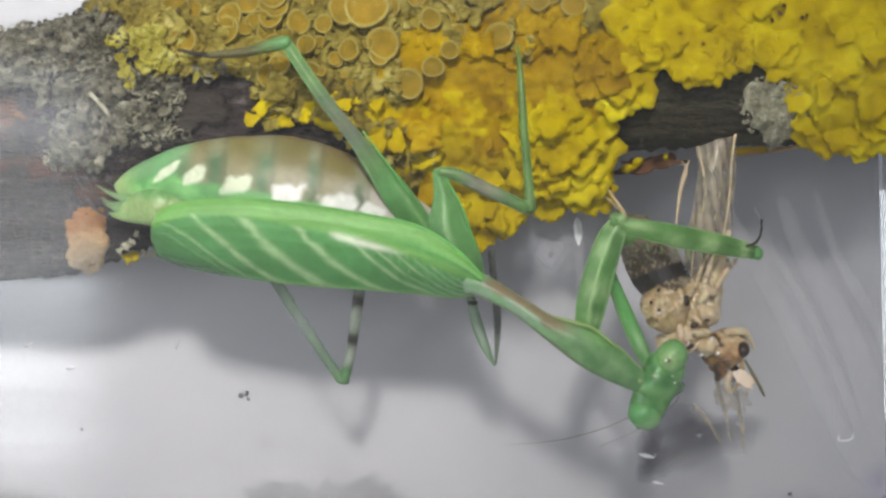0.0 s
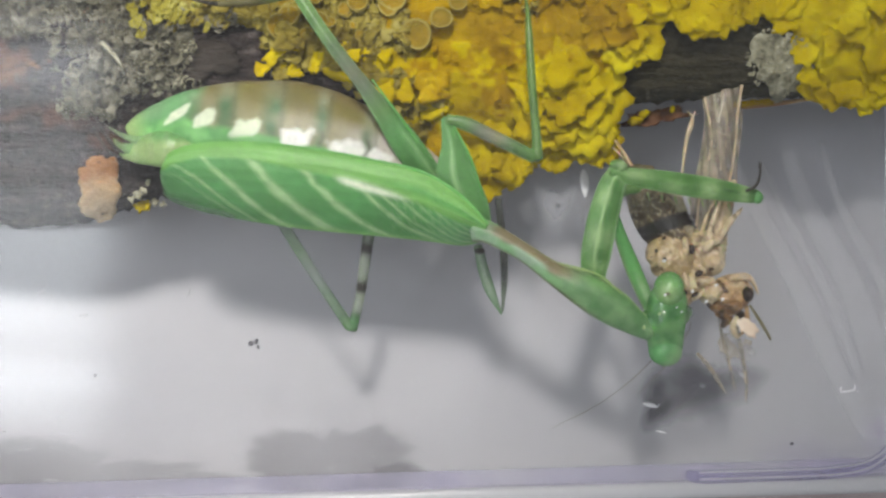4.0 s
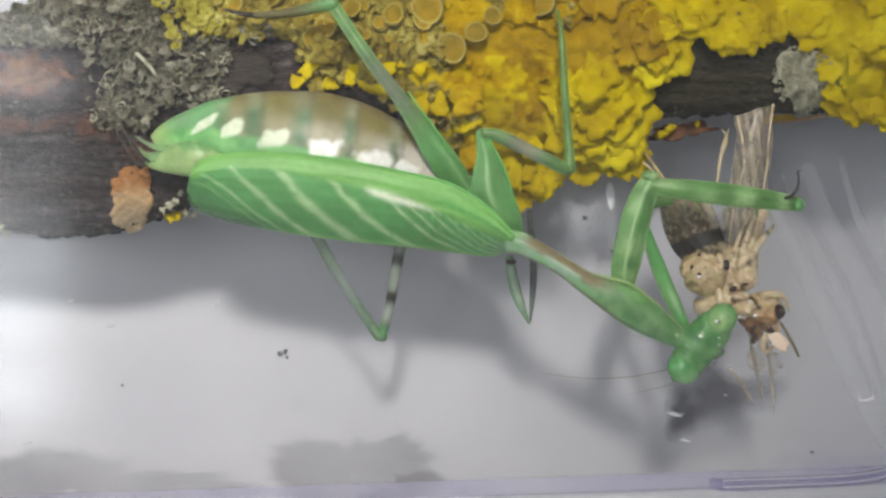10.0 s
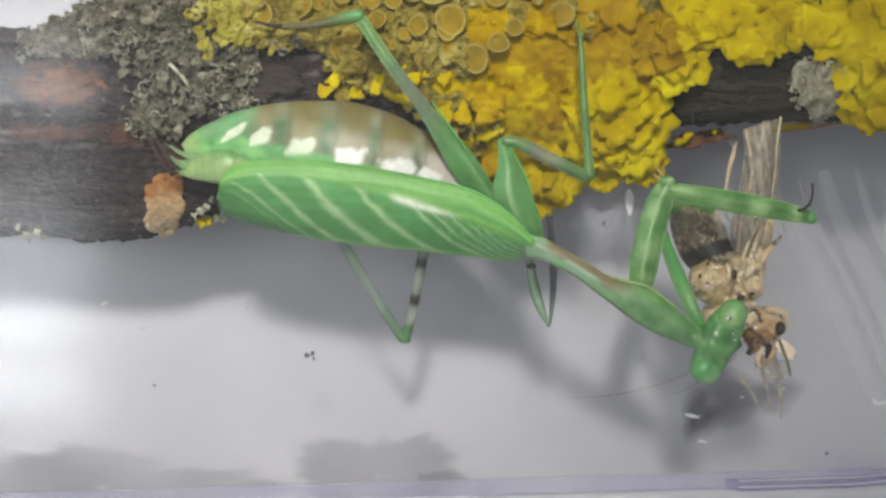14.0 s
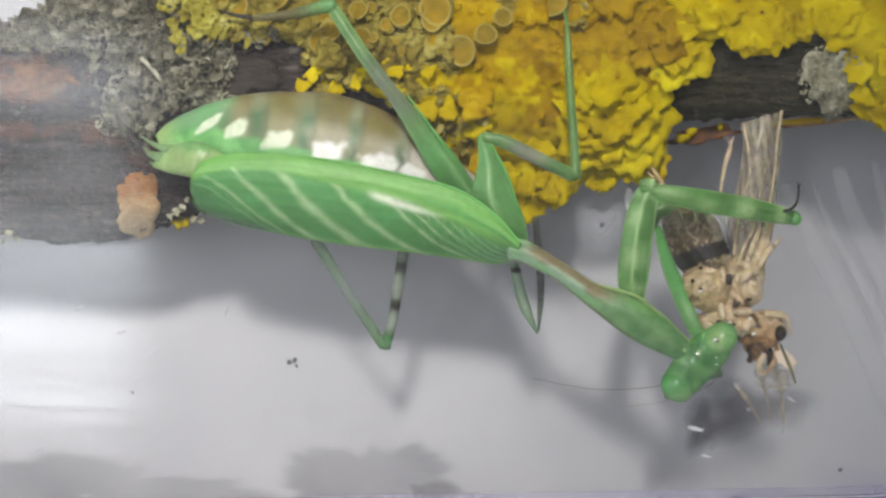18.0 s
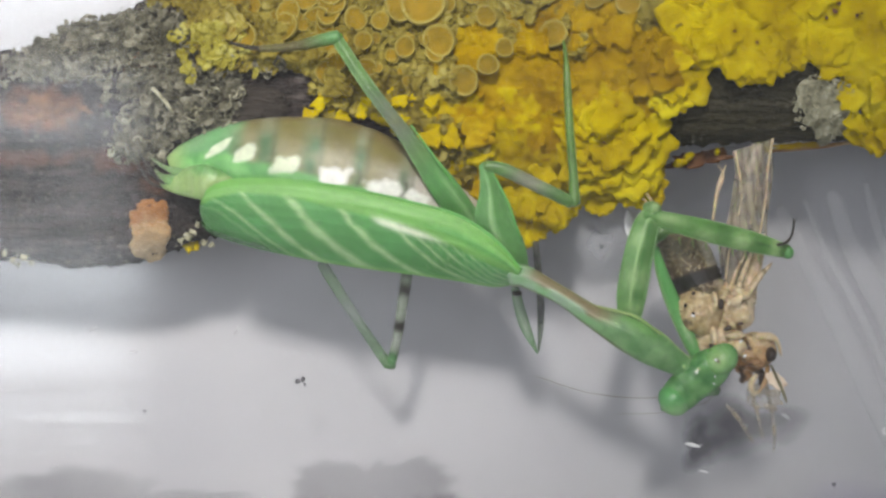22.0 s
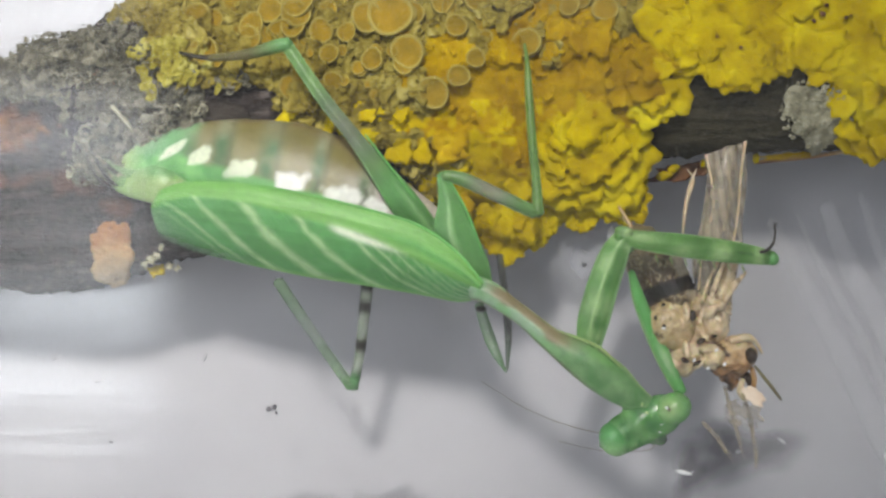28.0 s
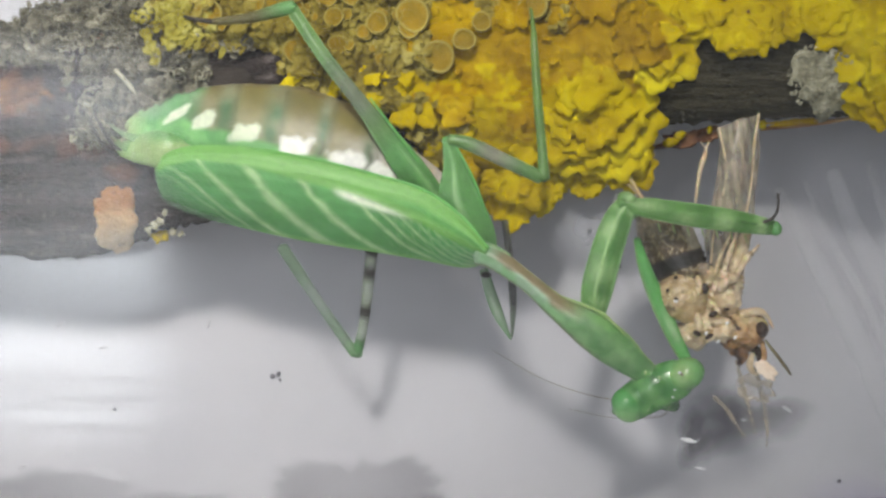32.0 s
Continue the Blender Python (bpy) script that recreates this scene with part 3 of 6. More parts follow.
# White and frosted dashes painted as glints on the floor below the prey.
for u, v, r, du, dv in ((1213, 853, 4.0, 13, 3), (1250, 868, 2.0, 1, 15), (1241, 872, 1.5, 1, 11), (1232, 900, 2.2, 9, 2)):
    floor_glint = new("droplet", finish("droplet", tube([(u - du, v - dv, 0.1, r * 0.4), (u, v, 0.2, r), (u + du, v + dv, 0.1, r * 0.4)], seg=8, steps=10, flat=0.6), GLINT if du > 2 else FROST))
    tagged(floor_glint, "tiny white dash painted as a glint on the box floor", "droplet", "drops under the prey")
for u, v, r, seed in ((505, 746, 6, 1), (514, 742, 5, 2), (517, 752, 4, 3), (225, 803, 4, 4), (1462, 920, 3.5, 5), (1100, 560, 3, 6)):
    ob = new("grit", finish("grit", ball(u, v, 0.2, r, r * 0.8, 0.22, 40 * seed, rough=0.5, seed=seed, seg=10), SPECK))
    tagged(ob, "tiny dark grit speck on clear plastic", "grit", "grit on the box floor")

# ---- the branch and its lichens ----
# u, middle line v, half width
BRANCH = [(-560, 352, 190), (0, 340, 192), (110, 322, 226), (200, 306, 234), (270, 268, 246), (350, 234, 252), (600, 205, 236), (900, 180, 215), (1150, 150, 172), (1500, 140, 172), (1760, 165, 176)]
CREST, WAIST = 7.0, 2.6


def branch_at(u):
    mid, half = table(BRANCH, u)
    return mid, half * (1 + 0.035 * fbm(u * 0.012, 3.1) + 0.012 * fbm(u * 0.09, 8.2))


def bark_height(u, v):
    mid, half = table(BRANCH, u)
    s = min(1.0, abs(v - mid) / half)
    return WAIST + (CREST - WAIST) * math.sqrt(max(0.0, 1 - s * s)) + 0.35 * fbm(u * 0.006, v * 0.02, 5.0)


branch = thing("branch", "dark bark branch overgrown with yellow and grey lichen", "branch")
bm = bmesh.new()
columns, rows_n = 480, 72
top, under = [], []
for i in range(columns + 1):
    u = -540 + 2280 * i / columns
    mid, half = branch_at(u)
    a, b = [], []
    for k in range(rows_n + 1):
        s = -math.cos(math.pi * k / rows_n)
        jag = 1 + ((0.03 * fbm(u * 0.05, 20 + s) + 0.016 * fbm(u * 0.17, 31 + s)) if abs(s) > 0.9 else 0)
        v = mid + s * half * jag
        ridge = 0.34 * fbm(u * 0.01, v * 0.07, 2.0, 5) + 0.20 * fbm(u * 0.05, v * 0.12, 9.0, 4) - 0.30 * max(0.0, 0.12 - abs(fbm(u * 0.008, v * 0.06, 14.0, 3))) / 0.12
        a.append(bm.verts.new(at(u, v, bark_height(u, v) + ridge * (1 - abs(s) ** 6))))
        if 0 < k < rows_n:
            b.append(bm.verts.new(at(u, v, WAIST - (WAIST - 0.15) * math.sqrt(1 - s * s))))
        else:
            b.append(a[-1])
    top.append(a)
    under.append(b)
for sheet in (top, under):
    for p, q in zip(sheet, sheet[1:]):
        for k in range(rows_n):
            bm.faces.new((p[k], p[k + 1], q[k + 1], q[k]))


def bark_skin(u, v, h):
    """Dark brown, streaked along the branch, with rusty stains in the west and an olive film in the east."""
    streak = fbm(u * 0.007, v * 0.09, 21.0, 5) + 0.4 * fbm(u * 0.04, v * 0.14, 5.0, 4)
    c = mixed((0.020, 0.016, 0.015), (0.062, 0.047, 0.043), 0.45 + 0.9 * streak)
    c = mixed(c, (0.17, 0.145, 0.13), 0.7 * soft(streak, 0.42, 0.75))
    c = mixed(c, mixed((0.036, 0.032, 0.017), (0.070, 0.061, 0.036), 0.4 + streak), soft(u, 1120, 1200))
    cloud = fbm(u * 0.022, v * 0.03, 33.0, 5)
    for mu, mv, ru, rv, full in ((40, 262, 92, 50, 1.0), (175, 352, 80, 26, 0.45), (214, 172, 30, 24, 0.8), (20, 350, 120, 18, 0.35), (250, 400, 40, 24, 0.4)):
        d = math.hypot((u - mu) / ru, (v - mv) / rv)
        c = mixed(c, mixed((0.25, 0.095, 0.038), (0.13, 0.055, 0.030), 0.5 + cloud), full * (1 - soft(d - 0.7 * cloud, 0.35, 1.05)))
    return c


part("bark", paint(bm, bark_skin), BARK_SKIN, branch, "dark furrowed bark with rusty stains")

over_bark = lambda u, v: bark_height(u, v) + 0.15  # noqa: E731


def peel_skin(u, v, h):
    grain = fbm(u * 0.05, v * 0.07, 3.0, 5)
    c = mixed((0.33, 0.145, 0.045), (0.44, 0.30, 0.155), soft(v + 26 * grain, 452, 482))
    return mixed(c, (0.52, 0.42, 0.27), 0.6 * soft(v + 30 * grain, 486, 520))


part("peeled_patch", paint(flake(236, 464, 0, 40, 42, 0.10, 6, 8, 0.36, drape=over_bark, n=110), peel_skin), PEEL_SKIN, branch, "orange-tan peeled patch of bark")
part("peeled_patch", paint(flake(236, 499, 0, 35, 32, 0.13, 9, 0, 0.34, drape=over_bark, n=90), peel_skin), PEEL_SKIN, branch)
def speckled_patch(u, v, ru, rv, n, seed, material, name, label):
    """A worn stain of the bark: many thin scales, denser in the middle."""
    rnd_patch = random.Random(seed)
    bm = bmesh.new()
    for i in range(n):
        a, r = rnd_patch.uniform(0, 6.283), min(1.25, abs(rnd_patch.gauss(0, 0.55)))
        x, y = u + ru * r * math.cos(a), v + rv * r * math.sin(a)
        big = rnd_patch.uniform(3, 10) * (1.2 - 0.6 * r)
        flake(x, y, 0, big * 1.6, big * 0.8, 0.03 + 0.08 * rnd_patch.random(), i + seed, rnd_patch.uniform(-15, 15), 0.6, bm=bm, drape=over_bark, n=11)
    return part(name, bm, material, branch, label)


speckled_patch(45, 258, 80, 36, 70, 5, RUST, "rust_patch", "rusty orange scales of bark")
speckled_patch(214, 172, 26, 20, 50, 6, RUST, "rust_patch", "")
part("shadowy_knot", flake(430, 250, 0, 62, 40, 0.15, 8, 0, 0.5, drape=over_bark), BARK, branch)

# where the yellow lichen ends to the south
EDGE_MAIN = [(236, 30), (262, 60), (300, 96), (318, 186), (430, 176), (490, 190), (530, 205), (548, 276), (600, 268), (720, 312), (790, 398), (880, 440),
             (925, 484), (955, 440), (1080, 424), (1130, 400), (1146, 330), (1156, 250), (1196, 236), (1204, 180), (1210, 90)]
EDGE_EAST = [(1170, 60), (1200, 115), (1235, 152), (1290, 190), (1350, 188), (1385, 156), (1420, 176), (1475, 196), (1500, 240), (1535, 322), (1600, 322), (1760, 340)]


def yellow(u, v):
    """Above 0 where yellow lichen grows."""
    low = -999.0
    if 236 <= u <= 1210:
        low = table(EDGE_MAIN, u)[0]
    if u >= 1170:
        low = max(low, table(EDGE_EAST, u)[0])
    mid, half = table(BRANCH, u)
    return min(low - v, v - (mid - half) + 6) / 20 + 0.55 * fbm(u * 0.03, v * 0.03, 1.0)


def kind_of_yellow(u, v):
    x = fbm(u * 0.010, v * 0.010, 4.0) * 80 + fbm(u * 0.05, v * 0.05, 9.0) * 25
    if u + x > 1185 or (u + x > 850 and v + x > 290) or (v > 215 and u > 520 and fbm(u * 0.03, v * 0.03, 12.0) > 0.12):
        return 0
    if u + x > 790 and v + x > 105:
        return 1
    return 2


YELLOWS = (LICHEN_BRIGHT, LICHEN_ORANGE, LICHEN_OLIVE)


def crumpled(u, v):
    """How far the crust stands off the bark: blistered in the west, broad smooth folds in the east."""
    calm = min(1.0, max(0.0, (u - 700 + 0.25 * (v - 200)) / 170))
    near = noise.voronoi(Vector((u * 0.028, v * 0.028, 0.5)))[0]
    fine = noise.voronoi(Vector((u * 0.075, v * 0.075, 2.5)))[0]
    bend = 14 * fbm(u * 0.02, v * 0.02, 3.0)
    broad = noise.voronoi(Vector(((u + bend) * 0.013, (v + bend) * 0.015, 4.5)))[0]
    rough = near[1] - near[0] + 0.35 * (fine[1] - fine[0]) + 0.35 * fbm(u * 0.02, v * 0.02, 7.0)
    folds = 0.8 * min(0.35, broad[1] - broad[0]) + 0.45 * fbm(u * 0.011, v * 0.014, 7.0) + 0.22 * fbm(u * 0.06, v * 0.06, 2.0) + 0.12 * (fine[1] - fine[0])
    return 0.35 + (1 - calm) * rough + calm * folds


def lichen_sheet(u0, u1, parent_name, label):
    bm = bmesh.new()
    step = 6.0
    grid = {}
    for i in range(int((u1 - u0) / step) + 1):
        for k in range(int(590 / step) + 1):
            u, v = u0 + i * step, -80 + k * step
            f = yellow(u, v)
            if f > -0.25:
                lift = crumpled(u, v) * max(0.0, min(1.0, f * 1.6 + 0.4))
                grid[i, k] = bm.verts.new(at(u, v, bark_height(u, v) + lift - (0.5 if f < 0 else 0)))
    for (i, k), a in grid.items():
        quad = [grid.get(q) for q in ((i + 1, k), (i + 1, k + 1), (i, k + 1))]
        if all(quad):
            f = bm.faces.new((a, *quad))
            f.material_index = kind_of_yellow(u0 + i * step, -80 + k * step)
    return part(parent_name, bm, YELLOWS, branch, label)


main_patch = lichen_sheet(230, 1225, "yellow_lichen", "crumpled yellow to olive lichen crust")
east_patch = lichen_sheet(1165, 1750, "yellow_lichen", "bright yellow crumpled lichen crust")


def lobe_mesh(material, seed, curl=0.5, name="lobe"):
    """A thin ruffled lobe of unit length, rooted at the origin, growing along +x, with a notched, slightly raised edge."""
    rnd = random.Random(seed)
    bm = bmesh.new()
    rays, rounds = 23, 5
    wide = rnd.uniform(60, 105)
    notch, wave = rnd.choice((3, 4, 5)), rnd.choice((9, 11, 13))
    grids = []
    for side in (1, 0):
        g = []
        for i in range(rays + 1):
            a = radians(-wide + 2 * wide * i / rays)
            reach = (0.80 + 0.20 * math.cos(a)) * (1 + 0.13 * math.sin(a * notch + seed) + 0.07 * math.sin(a * wave + 2 * seed) + 0.05 * fbm(a * 4, seed * 3.7))
            line = []
            for k in range(rounds + 1):
                r = reach * k / rounds
                z = curl * 0.30 * r * r + 0.07 * math.sin(a * 4 + seed * 2) * r + 0.06 * fbm(r * 4 + seed, a * 3) * r
                if k == rounds:
                    z -= 0.04
                elif k == rounds - 1:
                    z += 0.045
                line.append(bm.verts.new((r * math.cos(a), r * math.sin(a) * 0.85, z + (0.035 if side else -0.04))))
            g.append(line)
        grids.append(g)
    for g in grids:
        for p, q in zip(g, g[1:]):
            for k in range(rounds):
                bm.faces.new((p[k], p[k + 1], q[k + 1], q[k]))
    up, low = grids
    for i in range(rays):
        bm.faces.new((up[i][rounds], low[i][rounds], low[i + 1][rounds], up[i + 1][rounds]))
    bmesh.ops.remove_doubles(bm, verts=bm.verts, dist=1e-5)
    return finish(name, bm, material)


LOBES = [[lobe_mesh(m, s * 3 + j, (0.12 + 0.06 * s, 0.15 + 0.08 * s, 0.4 + 0.15 * s)[j]) for s in range(7)] for j, m in enumerate(YELLOWS)]
LIME_LOBES = [lobe_mesh(LICHEN_LIME, 80 + s, 0.5) for s in range(7)]
GREY_LOBES = [lobe_mesh(LICHEN_GREY, 50 + s, 1.0, "grey_lobe") for s in range(7)]


def set_piece(name, mesh, parent, u, v, lift, reach, heading, tilt, roll=0.0, height=None):
    ob = new(name, mesh)
    ob.parent = parent
    h = (bark_height(u, v) if height is None else height) + lift
    ob.matrix_basis = Matrix.Translation(at(u, v, h)) @ pose(0, 0, 0, 0, 0, heading) @ pose(0, 0, 0, roll, -tilt, 0) @ Matrix.Scale(size(reach, h), 4)
    return ob


def heading_out(u, v):
    """Degrees in the world towards the edge of the lichen."""
    e = 14.0
    gu, gv = yellow(u + e, v) - yellow(u - e, v), yellow(u, v + e) - yellow(u, v - e)
    return math.degrees(math.atan2(gv, -gu))


rnd = random.Random(11)
# lobes along the rim first, then over the inside
for patch, u0, u1, rim_n, inner_n in ((main_patch, 240, 1222, 84, 96), (east_patch, 1172, 1640, 74, 36)):
    made, tries = 0, 0
    while made < rim_n and tries < 60000:
        tries += 1
        u, v = rnd.uniform(u0, u1), rnd.uniform(-40, 480)
        f = yellow(u, v)
        if (-0.1 < f < 0.75) if u < 900 else (0.45 < f < 1.25):
            reach = rnd.uniform(26, 46) if u > 900 else rnd.uniform(12, 28)
            set_piece("lobe", rnd.choice(LOBES[kind_of_yellow(u, v)]), patch, u, v, rnd.uniform(0.3, 0.8), reach, heading_out(u, v) + rnd.uniform(-45, 45), rnd.uniform(-8, 14), rnd.uniform(-15, 15))
            made += 1
    made = 0
    while made < inner_n:
        u, v = rnd.uniform(u0, u1), rnd.uniform(-40, 480)
        if yellow(u, v) > 0.8 and not (830 < u < 1020 and 135 < v < 305 and made % 5):
            k = kind_of_yellow(u, v)
            set_piece("lobe", rnd.choice(LOBES[k]), patch, u, v, rnd.uniform(0.45, 0.95), rnd.uniform(18, 44) if k == 2 else rnd.uniform(34, 66), rnd.uniform(-150, 30), rnd.uniform(-5, 5), rnd.uniform(-6, 6))
            made += 1
# the open rosette at the clump's south-east corner
for ring, n, reach in ((96, 9, 66), (66, 7, 56), (34, 4, 44)):
    for i in range(n):
        a = 360 * i / n + rnd.uniform(-9, 9)
        r = ring - reach * 0.8
        u, v = 1072 + r * math.cos(radians(a)), 325 + r * 0.85 * math.sin(radians(a))
        set_piece("lobe", LOBES[0][i % 7], main_patch, u, v, 1.5 - ring * 0.007, reach, -a, 3 + (90 - ring) * 0.12, height=max(bark_height(u, v), 3.5))
for u, v, reach, a in ((1182, 208, 38, -20), (1172, 215, 34, -60), (1186, 180, 30, 20), (925, 470, 34, -80), (905, 455, 30, -120), (950, 445, 30, -40), (935, 425, 26, -10),
                       (540, 240, 26, -60), (530, 262, 22, -100), (560, 228, 20, -30), (622, 264, 15, -90), (742, 300, 34, -70), (775, 305, 30, -40), (690, 235, 24, -80), (745, 238, 22, -60)):
    set_piece("lobe", LOBES[0][int(u) % 7], main_patch, u, v, 1.1, reach, a, 8, height=max(bark_height(u, v), 3.2))
for i in range(34):
    a, r = rnd.uniform(0, 360), rnd.uniform(0, 44)
    u, v = 350 + 1.15 * r * math.cos(radians(a)), 148 + 0.85 * r * math.sin(radians(a))
    set_piece("lobe", LIME_LOBES[i % 7], main_patch, u, v, 0.9 + 0.01 * (44 - r), rnd.uniform(14, 26), -a + rnd.uniform(-30, 30), rnd.uniform(0, 12))
for u, v, reach, a in ((1318, 176, 38, -60), (1298, 176, 34, -110), (1338, 170, 32, -20), (1400, 170, 18, -90), (1540, 300, 40, -100), (1560, 290, 44, -60), (1515, 275, 34, -150)):
    set_piece("lobe", LOBES[0][int(u) % 7], east_patch, u, v, 1.0, reach, a, 8, height=max(bark_height(u, v), 3.2))


for u, v, r in ((1466, 84, 8), (1474, 70, 6), (1506, 92, 5), (1514, 88, 4), (1548, 42, 13), (1330, 140, 5), (1352, 178, 5), (1452, 96, 6), (1290, 120, 4), (1146, 196, 5), (1060, 318, 9), (1082, 330, 6), (760, 212, 4)):
    part("pit", flake(u, v, 0, r * 0.7, r * 0.5, 1.12, u, u * 37 % 180, 0.7, drape=bark_height, n=16), RUST, branch)


def disc_mesh(seed):
    """A shallow cup: a flat disc in a raised uneven rim, of unit radius."""
    bm = bmesh.new()
    n = 26
    rings = []
    profile = ((0.45, 0.12), (0.82, 0.13), (0.90, 0.18), (0.96, 0.19), (1.0, 0.10), (0.92, -0.25))
    for r, z in profile:
        rings.append([bm.verts.new((r * (1 + 0.06 * math.sin(2 * a + seed) + 0.04 * math.sin(3 * a + 2 * seed)) * math.cos(a),
                                    r * (1 + 0.06 * math.sin(2 * a + seed) + 0.04 * math.sin(3 * a + 2 * seed)) * math.sin(a),
                                    z + 0.03 * math.sin(3 * a + seed))) for a in (2 * math.pi * i / n for i in range(n))])
    bm.faces.new(rings[0])
    for k, (p, q) in enumerate(zip(rings, rings[1:])):
        for i in range(n):
            f = bm.faces.new((p[i], p[(i + 1) % n], q[(i + 1) % n], q[i]))
            f.material_index = 1 if k >= 1 else 0
    return finish("disc", bm, (DISC, DISC_RIM))


DISCS = [disc_mesh(s) for s in range(5)]
for u, v, r in ((732, 72, 40), (568, 42, 30), (690, 74, 28), (762, 136, 30), (806, 208, 28), (822, 48, 22), (640, 22, 30), (900, 8, 42), (858, 2, 34), (520, 58, 24), (488, 84, 24),
                (770, 70, 22), (846, 92, 20), (950, 28, 20), (1040, 62, 18), (1003, 14, 22), (700, 148, 20), (655, 100, 18), (610, 96, 22), (880, 150, 18), (850, 180, 20), (1088, 30, 18)):
    set_piece("disc", DISCS[int(u) % 5], main_patch, u, v, 1.25, r, rnd.uniform(0, 360), rnd.uniform(-10, 10), rnd.uniform(-10, 10))
made = 0
while made < 120:
    u, v = rnd.uniform(380, 1150), rnd.uniform(-40, 230)
    if yellow(u, v) > 0.8 and kind_of_yellow(u, v) == 2:
        set_piece("disc", DISCS[made % 5], main_patch, u, v, rnd.uniform(0.75, 1.15), 7 + 22 * rnd.random() ** 2, rnd.uniform(0, 360), rnd.uniform(-22, 22), rnd.uniform(-22, 22))
        made += 1


def joined(name, mesh_list, spots, parent, label):
    """Many small pieces in one mesh."""
    verts, faces = [], []
    data = []
    for mesh in mesh_list:
        co = np.array([p.co for p in mesh.vertices])
        data.append((co, [tuple(p.vertices) for p in mesh.polygons]))
    for n, (m, which) in enumerate(spots):
        co, polys = data[which]
        base = len(verts)
        mm = np.array(m)
        verts += (co @ mm[:3, :3].T + mm[:3, 3]).tolist()
        faces += [tuple(base + q for q in p) for p in polys]
    mesh = bpy.data.meshes.new(name)
    mesh.from_pydata(verts, [], faces)
    mesh.materials.append(mesh_list[0].materials[0])
    for p in mesh.polygons:
        p.use_smooth = True
    ob = new(name, mesh)
    ob.parent = parent
    return tagged(ob, label, kind="stuff")


def spot_pose(u, v, lift, reach, heading, tilt, roll=0.0):
    h = bark_height(u, v) + lift
    return Matrix.Translation(at(u, v, h)) @ pose(0, 0, 0, 0, 0, heading) @ pose(0, 0, 0, roll, -tilt, 0) @ Matrix.Scale(size(reach, h), 4)


for k, label in ((0, "small bright yellow lichen lobes"), (1, "small orange-yellow lichen lobes"), (2, "small olive-yellow lichen lobes")):
    spots = []
    while len(spots) < (50, 50, 420)[k]:
        u, v = rnd.uniform(240, 1660), rnd.uniform(-45, 485)
        if 0.05 < yellow(u, v) < (1.6 if k == 0 else 99) and kind_of_yellow(u, v) == k:
            spots.append((spot_pose(u, v, rnd.uniform(0.5, 1.1), rnd.uniform(6, 17), rnd.uniform(0, 360), rnd.uniform(-5, 22), rnd.uniform(-15, 15)), rnd.randrange(7)))
    joined("small_lobes", LOBES[k], spots, branch, label)


def grey(u, v):
    """Above 0 where grey-green lichen grows."""
    mid, half = table(BRANCH, u)
    a = 1 - ((u - 330) / 165) ** 2 - ((v - 190) / 125) ** 2
    b = 1 - ((u - 120) / 190) ** 2 - ((v - (150 - (u - 100) * 0.25)) / 58) ** 2
    c = 1 - ((u - 225) / 55) ** 2 - ((v - 310) / 55) ** 2
    return min(max(a, b, c) + 0.45 * fbm(u * 0.025, v * 0.025, 6.0), (v - mid + half) / 20 + 0.6) - (0.35 if u < 60 else 0) - 1.2 * min(1.0, max(0.0, (u - 385) / 30)) * min(1.0, max(0.0, (v - 185) / 25))


def on_grey(low):
    while True:
        u, v = rnd.uniform(-60, 500), rnd.uniform(-20, 370)
        if grey(u, v) > low and yellow(u, v) < 0.1:
            return u, v


bm = bmesh.new()
grid = {}
for i in range(96):
    for k in range(70):
        u, v = -70 + i * 6.0, -30 + k * 6.0
        f = grey(u, v)
        if f > 0.02 and yellow(u, v) < 0.5:
            grid[i, k] = bm.verts.new(at(u, v, bark_height(u, v) + min(1.0, f * 2) * (crumpled(u * 1.5, v * 1.5) - 0.25)))
for (i, k), a in grid.items():
    quad = [grid.get(q) for q in ((i + 1, k), (i + 1, k + 1), (i, k + 1))]
    if all(quad):
        bm.faces.new((a, *quad))
grey_patch = part("grey_lichen", bm, GREY_BASE, branch, "curled grey-green lichen crust")
for i in range(230):
    u, v = on_grey(0.0)
    set_piece("grey_lobe", rnd.choice(GREY_LOBES), grey_patch, u, v, rnd.uniform(0.2, 1.0), rnd.uniform(8, 19), rnd.uniform(0, 360), rnd.uniform(0, 40), rnd.uniform(-30, 30))
joined("small_grey_lobes", GREY_LOBES, [(spot_pose(*on_grey(-0.1), rnd.uniform(0.2, 0.9), rnd.uniform(4, 10), rnd.uniform(0, 360), rnd.uniform(0, 60), rnd.uniform(-40, 40)), rnd.randrange(7))
                                        for _ in range(900)], branch, "tiny curled grey-green lichen lobes")
for i in range(40):
    u, v = on_grey(0.1)
    if u > 230 and v < 200:
        set_piece("grey_lobe", rnd.choice(LIME_LOBES), grey_patch, u, v, rnd.uniform(0.5, 1.2), rnd.uniform(10, 26), rnd.uniform(0, 360), rnd.uniform(0, 25), rnd.uniform(-20, 20))
# pale rims that catch the light at the west and south fringe
for i in range(95):
    u, v = rnd.choice(((rnd.uniform(150, 240), rnd.uniform(255, 350)), (rnd.uniform(0, 200), rnd.uniform(150, 210)), (rnd.uniform(300, 420), rnd.uniform(230, 310))))
    a, r = rnd.uniform(0, 6.28), rnd.uniform(5, 11)
    rows = [(u + r * math.cos(a + t), v + r * math.sin(a + t), bark_height(u, v) + 0.9 + 0.3 * math.sin(3 * t), 0.8 + 1.2 * math.sin(t * 0.7) ** 2) for t in np.linspace(0, rnd.uniform(1.2, 3.6), 6)]
    part("curl", tube(rows, seg=6, steps=9), rnd.choice((CRUST, CRUST, LICHEN_GREY)), grey_patch)
